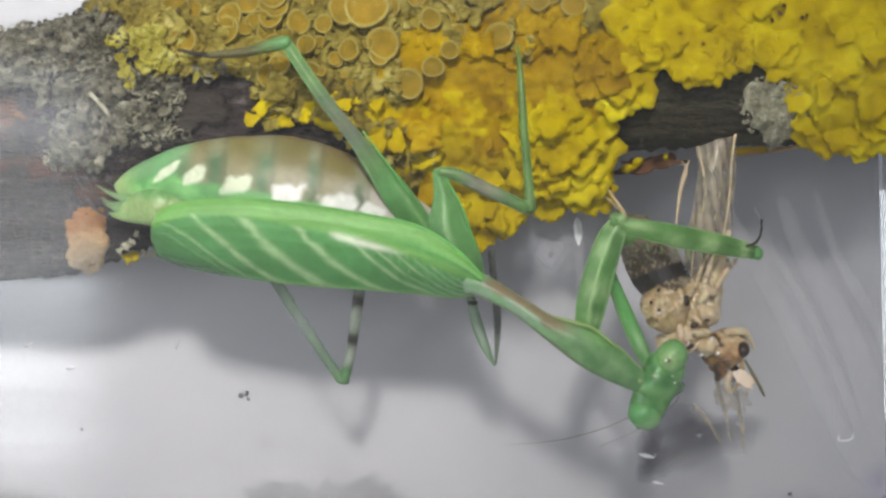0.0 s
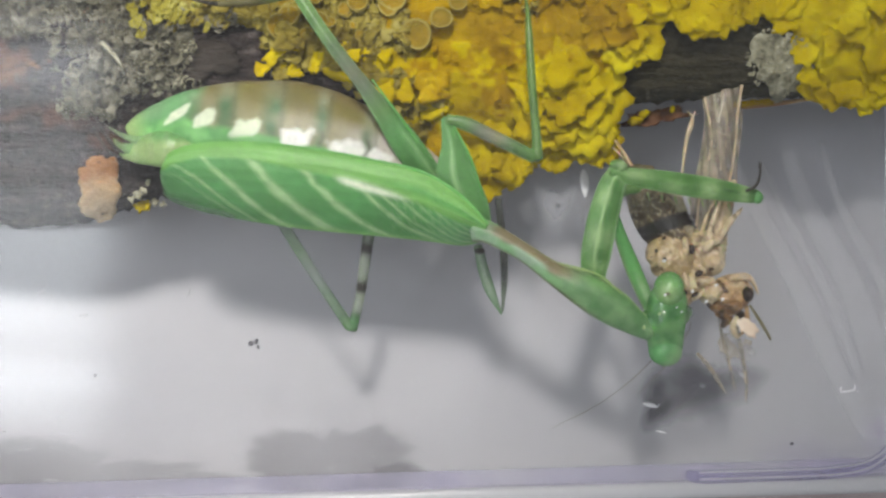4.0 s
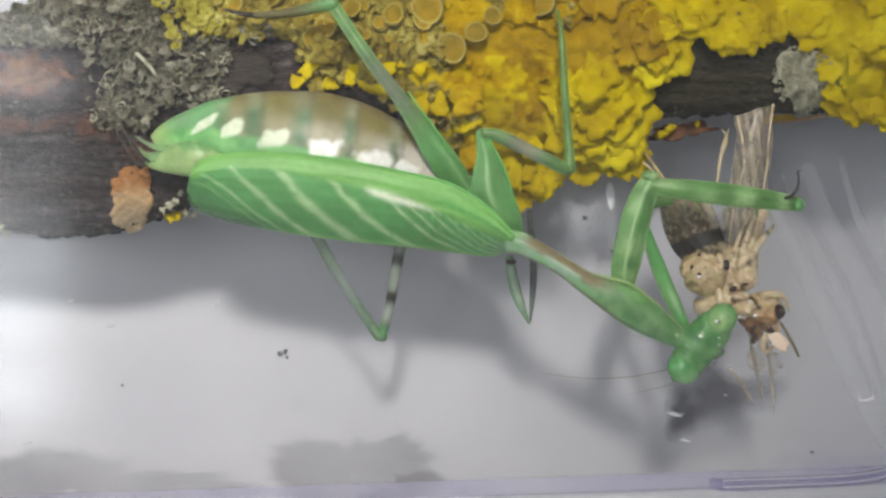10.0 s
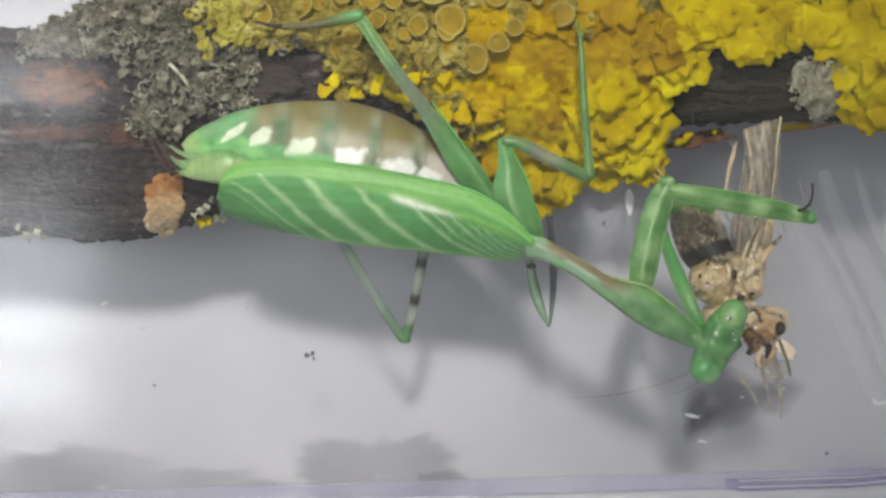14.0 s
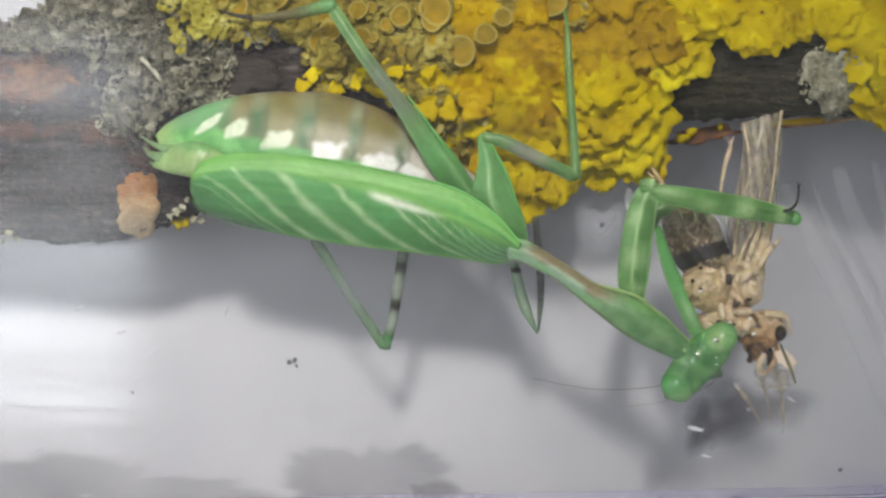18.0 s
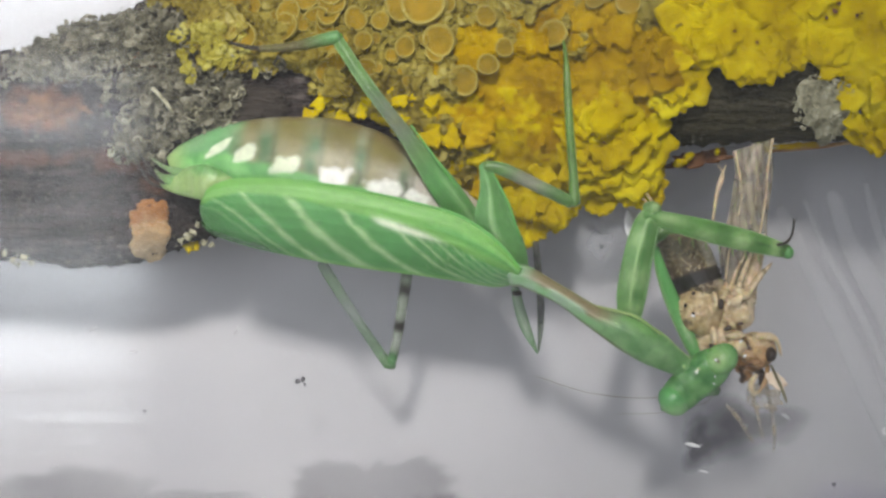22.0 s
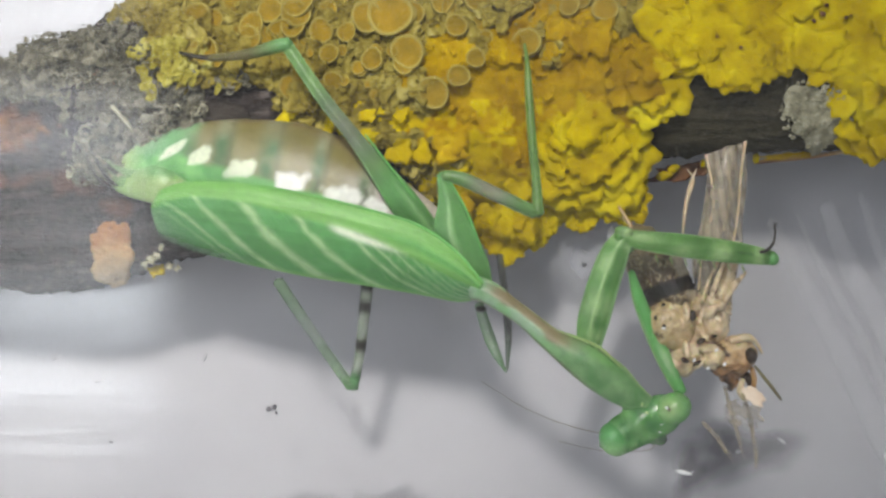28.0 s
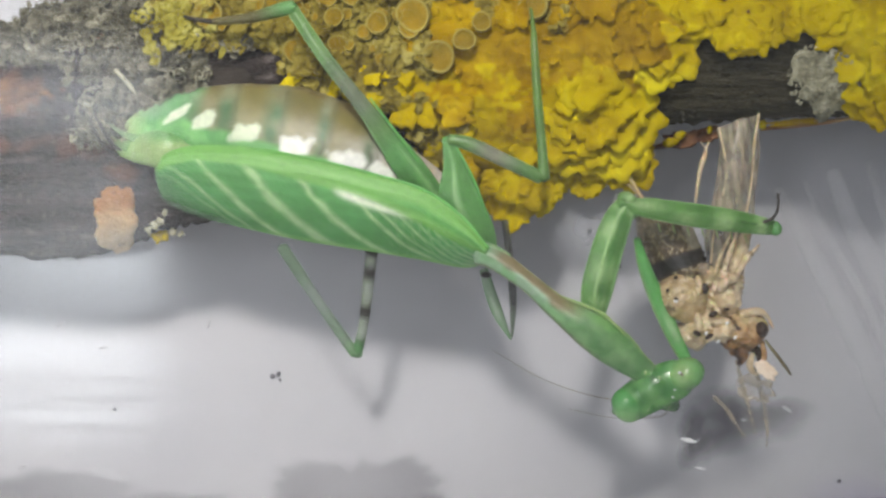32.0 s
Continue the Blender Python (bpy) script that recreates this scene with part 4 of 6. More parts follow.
part("stem", tube([(240, 222, bark_height(240, 222) + 1.2, 3.5), (262, 245, bark_height(262, 245) + 1.5, 4), (278, 268, bark_height(278, 268) + 1.1, 3)], seg=8, steps=10), CRUST, grey_patch, "pale dry stem")

pale = part("pale_lichen", flake(1450, 254, 0, 56, 52, 0.3, 12, 0, 0.5, drape=over_bark), CRUST, branch, "pale grey granular lichen crust")
bm = bmesh.new()
for i in range(190):
    a, r = rnd.uniform(0, 6.28), 58 * math.sqrt(rnd.random())
    u, v = 1450 + r * math.cos(a), 254 + r * math.sin(a)
    ball(u, v, bark_height(u, v) + 0.45, rnd.uniform(2, 5), rnd.uniform(2, 4), rnd.uniform(0.1, 0.3), rnd.uniform(0, 180), bm=bm, seg=6)
tagged(part("grains", bm, CRUST, pale), "pale grey lichen grains", kind="stuff")
bm = bmesh.new()
for i in range(90):
    u, v = rnd.uniform(1180, 1480), rnd.uniform(190, 318)
    ball(u, v, bark_height(u, v) + 0.05, rnd.uniform(1, 2.6), rnd.uniform(1, 2), 0.1, 0, bm=bm, seg=5)
for i in range(150):
    u, v = rnd.uniform(-60, 330), rnd.uniform(250, 545)
    mid, half = table(BRANCH, u)
    if abs(v - mid) < half:
        ball(u, v, bark_height(u, v) + 0.05, rnd.uniform(1, 4), rnd.uniform(0.8, 1.6), 0.1, rnd.uniform(-30, 30), bm=bm, rough=0.5, seg=6)
tagged(part("bark_grains", bm, LICHEN_GREY, branch), "pale specks in the bark", kind="stuff")
for u, v, r, m in ((307, 508, 15, LICHEN_BRIGHT), (318, 502, 8, LICHEN_BRIGHT), (304, 489, 10, CRUST), (292, 497, 6, CRUST), (314, 481, 6, CRUST), (332, 499, 8, CRUST), (348, 502, 7, CRUST), (322, 468, 6, CRUST),
                   (2, 528, 8, CRUST), (16, 535, 6, CRUST), (-18, 531, 8, CRUST), (-34, 522, 6, CRUST), (-8, 540, 5, CRUST)):
    h = max(1.6, bark_height(u, v) - 0.2)
    part("crumb", flake(u, v, h, r, r * 0.7, 0.7, u * 0.37, u * 7 % 180, 0.9, n=26), m, branch)

# a shed brown skin under the branch and yellow crumbs
skin = tagged(new("bark_flake", finish("bark_flake", flake(1225, 345, 1.2, 58, 15, 0.25, 21, -8, 0.7, n=60), RUST)), "thin brown flake of bark beside the branch", "bark flake")
for u, v, r in ((1190, 352, 13), (1205, 340, 10), (1255, 330, 9), (1345, 322, 10)):
    ob = new("lichen_crumb", finish("lichen_crumb", ball(u, v, 1.9, r, r * 0.6, 0.4, u % 90, rough=0.6, seed=u, seg=10), LICHEN_BRIGHT))
    tagged(ob, "small yellow crumb of lichen by the branch", "lichen crumb", "lichen crumbs")
tagged(new("bark_flake", finish("bark_flake", flake(1402, 320, 2.2, 42, 5, 0.3, 13, -4, 0.7, n=50), LICHEN_ORANGE)), "thin amber sliver of bark beside the branch", "bark flake")
tagged(new("dry_stalk", finish("dry_stalk", tube([(1340, 330, 1.2, 3), (1430, 322, 1.6, 4), (1520, 310, 2.0, 2.5)], seg=8, steps=12), TAN)), "thin tan dry stalk beside the branch", "stalk")

# ---- the mantis ----
mantis = thing("praying_mantis", "bright green praying mantis with pale-striped wings eating a cricket", "mantis")
MEMBRANE, BAND_GREEN, EDGE_GREEN, STRIPE = (0.088, 0.285, 0.074), (0.150, 0.375, 0.078), (0.25, 0.50, 0.15), (0.37, 0.57, 0.27)
CREAM, LEAF, MOSS = (0.62, 0.68, 0.50), (0.115, 0.36, 0.115), (0.135, 0.205, 0.105)


def wing_sheet(upper, lower, heights, n=48, m=18, thick=0.12, ripple=0.012):
    """A domed sheet between two lines; heights: of the upper line, the ridge and the lower line."""
    a, b = smooth_line(upper, n), smooth_line(lower, n)
    bm = bmesh.new()
    sheets = []
    for off in (0.0, -thick):
        g = []
        for i in range(n + 1):
            row = []
            for k in range(m + 1):
                w = k / m
                u, v = a[i] * (1 - w) + b[i] * w
                h = heights[0] * (1 - w) ** 2 + heights[1] * 2 * w * (1 - w) + heights[2] * w * w
                vein = ripple * (math.sin(w * 46 + u * 0.006) + 0.8 * fbm(u * 0.02, v * 0.05, 3.0)) if 0 < k < m else 0
                row.append(bm.verts.new(at(u, v, h + off + vein)))
            g.append(row)
        sheets.append(g)
    for g in sheets:
        for i in range(n):
            for k in range(m):
                bm.faces.new((g[i][k], g[i][k + 1], g[i + 1][k + 1], g[i + 1][k]))
    up, lo = sheets
    rim = [(i, 0) for i in range(n)] + [(n, k) for k in range(m)] + [(i, m) for i in range(n, 0, -1)] + [(0, k) for k in range(m, 0, -1)]
    for (i, k), (j, l) in zip(rim, rim[1:] + rim[:1]):
        bm.faces.new((up[i][k], up[j][l], lo[j][l], lo[i][k]))
    return bm


WING_TOP = [(334, 442), (350, 418), (400, 402), (500, 401), (600, 412), (700, 431), (800, 456), (870, 500), (918, 552)]
WING_LOW = [(330, 466), (344, 496), (410, 520), (500, 538), (600, 553), (700, 563), (800, 574), (868, 583), (906, 576)]
WING_BORDER = [(330, 0.32), (405, 0.22), (490, 0.24), (590, 0.31), (670, 0.35), (760, 0.47), (830, 0.55), (905, 0.62)]
STRIPES = ((322, 6, 0.4), (350, 8, 0.8), (405, 13, 1.1), (492, 20, 1.3), (590, 16, 1.2), (684, 12, 1.0), (722, 8, 0.9), (760, 9, 0.9), (792, 6, 0.8), (822, 7, 0.9), (852, 7, 0.8))


def wing_skin(u, v, h):
    top, low = (float(np.interp(u, [q[0] for q in line], [q[1] for q in line])) for line in (WING_TOP, WING_LOW))
    w = (v - top) / max(8.0, low - top)
    border = table(WING_BORDER, u)[0]
    inner = max(0.0, (w - border) / (1 - border))
    # the leathery front field, ruled along its length
    ruled = 0.5 + 0.5 * math.sin(w / border * 17 + 1.5 * fbm(u * 0.01, v * 0.02, 2.0))
    field = mixed(BAND_GREEN, mixed(EDGE_GREEN, BAND_GREEN, 0.35), 0.65 * ruled * soft(w, 0.02, 0.1) * soft(u, 420, 560))
    field = mixed(field, LEAF, 0.5 * bell(w / border, 0.62, 0.13) * soft(u, 700, 800))
    field = mixed(field, EDGE_GREEN, 1.2 * bell(w, 0.0, 0.035) * soft(u, 560, 760))
    # the membrane with its slanting pale veins, closer and finer towards the shoulder
    key = u - 108 * inner - 48 * inner ** 4 - 6 * fbm(u * 0.02, v * 0.02, 6.0)
    pale = max(f * bell(key, s, r * (0.55 + 0.35 * inner)) for s, r, f in STRIPES)
    pale *= 0.9 + 0.6 * fbm(u * 0.03, v * 0.05, 1.0)
    thread = max(0.0, math.sin(key * 0.42 + 40 * inner)) ** 6 * 0.5 * soft(u, 680, 800) + 0.24 * max(0.0, math.sin(key * 0.55 + 3 * fbm(u * 0.02, v * 0.02, 4.0))) ** 4
    membrane = mixed(MEMBRANE, LEAF, 0.35 + 0.5 * fbm(u * 0.012, v * 0.03, 8.0) + 0.35 * soft(u, 760, 880))
    membrane = mixed(membrane, STRIPE, max(pale, thread))
    membrane = mixed(membrane, EDGE_GREEN, 0.7 * bell(w, 0.985, 0.02) * soft(u, 450, 600))
    c = mixed(field, membrane, soft(w, border - 0.035, border + 0.035))
    # A pale vein, whitened further by a painted gloss highlight.
    streak = bell((v - (470 + (u - 650) * 0.30)) / (7.5 - 0.03 * abs(u - 690)), 0.0, 1.0) * soft(u, 636, 668) * (1 - soft(u, 720, 800))
    c = mixed(c, (0.72, 0.78, 0.60), streak)
    thin = 0.55 * soft(w, 0.80, 0.99) * (1 - soft(u, 430, 560))
    return (*c, 1 - thin)


part("wing", paint(wing_sheet(WING_TOP, WING_LOW, (10.7, 12.3, 7.4), 240, 72), wing_skin), WING_SKIN, mantis, "green forewing with pale slanting stripes")
part("wing", paint(wing_sheet([(u + 8, v + 8) for u, v in WING_TOP], [(u + 10, v - 14) for u, v in WING_LOW], (9.8, 11.0, 6.6), 90, 24), wing_skin), WING_SKIN, mantis, "green forewing lying underneath")
ridge = [(*(0.985 * np.array(a) + 0.015 * np.array(b)), 10.85, r) for a, b, r in zip(WING_TOP[3:], WING_LOW[3:], (0.6, 1.2, 1.6, 2.2, 2.4, 1.6))]
part("wing_edge", tube(ridge, seg=8, steps=60, flat=0.6), VEIN, mantis, "pale wing edge")

# abdomen: ringed, beige above with white spots along the flank, green below
ABDOMEN = [(262, 402, 20, 6.8), (300, 388, 48, 7.2), (350, 384, 72, 7.4), (420, 384, 93, 7.6), (500, 394, 110, 7.8), (580, 408, 117, 7.8), (660, 430, 107, 7.6), (730, 456, 88, 7.2), (800, 480, 62, 7.0), (880, 530, 34, 6.8)]
abdomen_line = smooth_line(ABDOMEN, 240)
JOINTS = (12, 40, 66, 97, 128, 155, 181, 208, 240)
FLAT = 0.5
# west and east end, middle and half height of the white flank spots
SPOTS = ((336, 384, 347, 10, -0.5), (388, 430, 357, 14, -0.2), (462, 515, 373, 19, -0.08), (546, 604, 396, 18, 0.0), (630, 696, 412, 16, 0.12), (704, 750, 428, 12, 0.25))
SEAMS = (318, 386, 446, 532, 617, 700)
OLIVE_BACK, PINK_BACK, SEAM_GREEN, FLANK_GREEN = (0.180, 0.155, 0.042), (0.275, 0.255, 0.135), (0.065, 0.150, 0.058), (0.095, 0.30, 0.08)


def belly_skin(u, v, h):
    line_v, r = (float(np.interp(u, [q[0] for q in abdomen_line], [q[k] for q in abdomen_line])) for k in (1, 2))
    rise = (line_v - v) / r                       # 1 at the north outline
    spot_v = float(np.interp(u, [0.5 * (s[0] + s[1]) for s in SPOTS], [s[2] for s in SPOTS]))
    grain = fbm(u * 0.03, v * 0.03, 4.0)
    # Pinkish towards the spots: the belly's pale sheen is painted in.
    back = mixed(PINK_BACK, OLIVE_BACK, soft(spot_v - v + 12 * grain, 12, 62))
    back = mixed(back, (0.19, 0.14, 0.065), 0.55 * soft(rise, 0.86, 1.0))
    back = mixed(back, (0.58, 0.53, 0.47), 0.8 * soft(u, 630, 720) * soft(v - spot_v, -60, -25))
    west = 1 - soft(u + 0.35 * (v - 350), 372, 404)
    back = mixed(back, (0.15, 0.36, 0.14), west)
    # the seams lean as the rings do
    lean = 0.10 * (spot_v - v)
    near = max(bell(u - lean, s, 19 if s < 600 else 12) for s in SEAMS)
    across = 1.0 - 0.5 * soft(rise, 0.6, 0.98)
    back = mixed(back, mixed(SEAM_GREEN, (0.30, 0.33, 0.22), soft(rise, 0.5, 0.9)), near * across * (1 - 0.5 * west) * (0.8 + 0.5 * grain))
    back = mixed(back, (0.07, 0.075, 0.045), 0.35 * max(bell(u - lean, s + 14, 4.0) for s in SEAMS[2:]) * soft(rise, 0.1, 0.3))
    c = mixed(back, mixed(FLANK_GREEN, (0.19, 0.47, 0.14), 0.5 + grain), soft(v - spot_v + 5 * grain, 2, 14) * (1 - soft(u, 690, 740)))
    for a, b, mid, half, tilt in SPOTS:
        x = (u - 0.5 * (a + b)) / (0.5 * (b - a))
        y = (v - mid - (tilt - 0.02) * (u - 0.5 * (a + b)) - 4 * grain) / half
        c = mixed(c, CREAM if b < 600 else (0.80, 0.80, 0.74), 1 - soft((abs(x + 0.16 * y) ** 3.6 + abs(y) ** 3.6) ** 0.278 + 0.40 * grain, 0.66, 1.14))
    for mu, mv in ((621, 398), (704, 414)):
        c = mixed(c, (0.075, 0.080, 0.052), 0.7 * bell(math.hypot(u - mu + 16, v - mv + 6), 18, 3.2) * soft(u, mu - 12, mu - 4) * soft(v, mv - 24, mv - 10))
    return mixed(c, TAIL_GREEN, 1 - soft(u, 268, 318))


TAIL_GREEN = (0.29, 0.42, 0.15)


def abdomen_ring(i0, i1):
    bm = bmesh.new()
    seg, rings = 132, []
    for i in range(i0, min(240, i1 + 2) + 1):
        u, v, r, h = abdomen_line[i]
        f = (i - i0) / max(1, i1 - i0)
        r = r * (0.995 + 0.014 * f if i0 > 60 else 0.997 + 0.008 * f)
        south = 0.72
        way = np.array(abdomen_line[min(i + 1, 240)][:2]) - np.array(abdomen_line[max(i - 1, 0)][:2])
        way /= np.linalg.norm(way)
        rings.append([bm.verts.new(at(u - way[1] * r * math.cos(a) * (south if math.cos(a) > 0 else 1), v + way[0] * r * math.cos(a) * (south if math.cos(a) > 0 else 1), h + FLAT * size(r, h) / MM * math.sin(a)))
                      for a in (2 * math.pi * k / seg for k in range(seg))])
    for p, q in zip(rings, rings[1:]):
        for k in range(seg):
            j = (k + 1) % seg
            bm.faces.new((p[k], p[j], q[j], q[k]))
    return paint(bm, belly_skin)


for n, (i0, i1) in enumerate(zip(JOINTS, JOINTS[1:])):
    part("abdominal_segment", abdomen_ring(i0, i1), BELLY_SKIN, mantis, "beige and green abdominal ring with a white spot" if 0 < n < 6 else "")


def tail_skin(f, side, u, v):
    c = mixed(TAIL_GREEN, (0.25, 0.44, 0.15), soft(f, 0.5, 1.0) * 0.4 + 0.4 * fbm(u * 0.05, v * 0.05, 3.0))
    c = mixed(c, (0.115, 0.31, 0.095), 0.85 * soft(404 - v, -4, 18) * soft(u, 285, 330))
    return mixed(c, (0.50, 0.56, 0.36), 0.15 * max(0.0, math.sin(f * 26)) ** 3)


part("tail_tip", limb([(384, 420, 9.4, 20), (346, 411, 9.5, 31), (318, 409, 8.9, 30), (290, 413, 8.1, 20), (258, 415, 7.2, 5)], tail_skin, seg=40, steps=50, flat=0.55, ridge=0.03), BODY_SKIN, mantis, "pale yellowish tail tip")
for rows in ([(322, 392, 9.0, 9), (292, 392, 8.6, 8), (262, 382, 8.3, 4), (236, 366, 8.1, 0.8)], [(306, 404, 8.6, 13), (280, 406, 8.2, 11), (258, 400, 7.8, 6), (244, 386, 7.6, 1)]):
    part("tail_plate", limb(rows, lambda f, side, u, v: (*mixed((0.19, 0.36, 0.13), (0.29, 0.36, 0.20), f * f), 0.95 - 0.5 * f), seg=16, steps=24, flat=0.25), BODY_SKIN, mantis)
for rows in ([(268, 413, 7.6, 2.5), (250, 405, 8.2, 3.5), (232, 382, 8.6, 3.0), (212, 350, 8.8, 1.0)], [(260, 420, 7.6, 2), (238, 412, 8.4, 2.6), (220, 388, 8.8, 2.2), (200, 350, 9.0, 0.8)]):
    part("cercus", tube(rows, seg=8, steps=14), CLAW, mantis, "dark tail feeler")

# legs that stand on the branch and on the floor
HIND_BODY = list(mantis.children)   # wings, belly and tail, which sway together


def green_leg(f, side, u, v, dull=0.0):
    """Leaf green, lighter at the edge, with dull stretches where the skin is thin."""
    c = mixed((0.080, 0.180, 0.044), (0.140, 0.270, 0.075), 0.5 + 0.9 * fbm(u * 0.02, v * 0.02, 2.0))
    c = mixed(c, MOSS, dull)
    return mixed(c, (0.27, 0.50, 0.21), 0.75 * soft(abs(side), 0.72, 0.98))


def hind_thigh(f, side, u, v):
    c = green_leg(f, side, u, v, 0.85 * bell(f, 0.70, 0.13) + 0.3 * bell(f, 0.42, 0.1))
    c = mixed(c, (0.105, 0.31, 0.088), 0.7 * (1 - soft(f, 0.40, 0.58)))
    c = mixed(c, (0.20, 0.225, 0.165), 0.7 * bell(f, 0.72, 0.08))
    c = mixed(c, (0.36, 0.58, 0.27), 0.5 * bell(side, 0.35, 0.16) * (1 - soft(f, 0.3, 0.5)))
    return (*c, 1 - 0.25 * bell(f, 0.72, 0.1))


def pale_middle(f, side, u, v):
    c = green_leg(f, side, u, v, 0.5 * bell(f, 0.55, 0.2))
    return (*mixed(c, (0.36, 0.37, 0.29), 0.85 * bell(f, 0.60, 0.16)), 1 - 0.35 * bell(f, 0.6, 0.18))


def banded_shin(f, side, u, v):
    dark = max(bell(f, x, 0.075) for x in (0.10, 0.45, 0.80, 1.0))
    c = mixed((0.40, 0.46, 0.36), (0.045, 0.042, 0.035), dark * 1.1)
    return (*mixed(c, (0.12, 0.34, 0.11), 0.8 * (1 - soft(f, 0.0, 0.25))), 0.5 + 0.42 * dark)


def glassy_thigh(f, side, u, v):
    c = mixed((0.16, 0.31, 0.13), (0.30, 0.40, 0.27), 0.6 * bell(f, 0.45, 0.2) + 0.5 * max(0.0, 1 - abs(side) * 2.5))
    return (*c, 0.40 - 0.20 * bell(f, 0.48, 0.18) + 0.2 * soft(f, 0.8, 1.0))


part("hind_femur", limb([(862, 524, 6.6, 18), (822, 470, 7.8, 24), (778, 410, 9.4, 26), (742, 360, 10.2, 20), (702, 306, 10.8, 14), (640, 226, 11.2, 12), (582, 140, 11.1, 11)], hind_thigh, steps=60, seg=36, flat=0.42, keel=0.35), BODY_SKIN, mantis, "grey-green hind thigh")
part("hind_tibia", limb([(584, 134, 11.1, 12), (560, 138, 11.0, 12), (505, 150, 10.4, 9), (440, 154, 9.6, 6)], lambda f, side, u, v: (*mixed((0.125, 0.30, 0.10), (0.14, 0.125, 0.05), soft(f, 0.2, 0.7)), 0.9), steps=30, seg=24), BODY_SKIN, mantis)
part("hind_tarsus", tube([(440, 154, 9.6, 5), (415, 150, 9.0, 4), (385, 142, 8.6, 2.5)], steps=10), CLAW, mantis)
part("middle_femur", limb([(906, 560, 8, 24), (890, 524, 9, 35), (866, 468, 10, 36), (860, 412, 10.6, 21), (846, 364, 11.0, 7)], lambda f, side, u, v: mixed(mixed(green_leg(f, side, u, v), (0.115, 0.33, 0.095), 0.6), (0.38, 0.58, 0.28), 0.8 * bell(side, -0.10, 0.12) * bell(f, 0.55, 0.3)), steps=50, seg=40, flat=0.35, keel=0.4),
     BODY_SKIN, mantis, "green middle thigh")
part("thigh_edge", tube([(914, 500, 9.6, 1.5), (892, 434, 10.7, 2.2), (862, 376, 11.1, 1.5)], seg=6, steps=14), VEIN, mantis)
part("thigh_edge", tube([(814, 428, 8.9, 1.5), (770, 366, 10.5, 2), (716, 294, 11.3, 1.5)], seg=6, steps=14), VEIN, mantis)
part("middle_tibia", limb([(850, 366, 11.0, 9), (885, 374, 10.9, 12), (940, 400, 10.6, 12), (1006, 432, 10.2, 11)], pale_middle, steps=40, seg=28), BODY_SKIN, mantis)
part("middle_tarsus", limb([(1010, 434, 10.2, 11), (1008, 385, 10.2, 8), (1001, 300, 10.3, 7.5), (996, 215, 10.2, 6.5), (993, 170, 9.8, 4), (988, 140, 9.3, 2.5)],
                           lambda f, side, u, v: mixed(green_leg(f, side, u, v), (0.13, 0.22, 0.03), 0.25 + 0.5 * soft(f, 0.2, 0.7)), steps=40, seg=20), BODY_SKIN, mantis)
part("hind_femur", limb([(552, 540, 6, 10), (590, 600, 4.5, 10), (630, 660, 3.2, 9), (672, 720, 2.4, 9)], glassy_thigh, steps=40, seg=20), BODY_SKIN, mantis, "thin glassy green hind thigh")
part("hind_tibia", limb([(676, 718, 2.4, 9), (688, 670, 3.2, 9), (698, 610, 4.5, 10), (708, 550, 6.2, 11)], banded_shin, steps=60, seg=20), BODY_SKIN, mantis, "dark and pale banded shin")
part("knee_joint", paint(ball(672, 718, 2.3, 14, 8, 0.6, -20), lambda u, v, h: (0.14, 0.29, 0.12, 0.6)), BODY_SKIN, mantis)
part("middle_femur", limb([(902, 585, 7, 8), (910, 622, 5, 10), (922, 658, 4, 9), (940, 696, 3, 2)], lambda f, side, u, v: (*mixed((0.38, 0.50, 0.35), (0.19, 0.35, 0.17), max(soft(abs(side), 0.3, 0.8), soft(f, 0.6, 0.9))), 0.62), steps=36, seg=20), BODY_SKIN, mantis)
part("middle_tibia", limb([(942, 692, 3, 2), (946, 640, 4, 6), (946, 590, 5.5, 7), (938, 500, 7, 6)], lambda f, side, u, v: (*mixed((0.16, 0.22, 0.14), (0.09, 0.095, 0.08), soft(f, 0.1, 0.5)), 0.6), steps=30, seg=16), BODY_SKIN, mantis)
part("collar", limb([(880, 536, 10.2, 5), (904, 550, 10.3, 10), (926, 555, 10.4, 9), (952, 566, 10.5, 4)], lambda f, side, u, v: mixed((0.15, 0.34, 0.13), (0.36, 0.46, 0.25), 0.6 * soft(f, 0.4, 0.9) + 0.8 * fbm(u * 0.07, v * 0.07, 1.0)), seg=24, steps=30, flat=0.5),
     BODY_SKIN, mantis, "pale collar between wing and neck")
part("claw_joint", ball(905, 592, 7, 10, 6, 0.5), CLAW, mantis)

# the parts that turn on their joints: prothorax, forelegs, head
WAIST_JOINT, SHOULDER = (918, 556, 10.0), (1124, 640, 10.5)


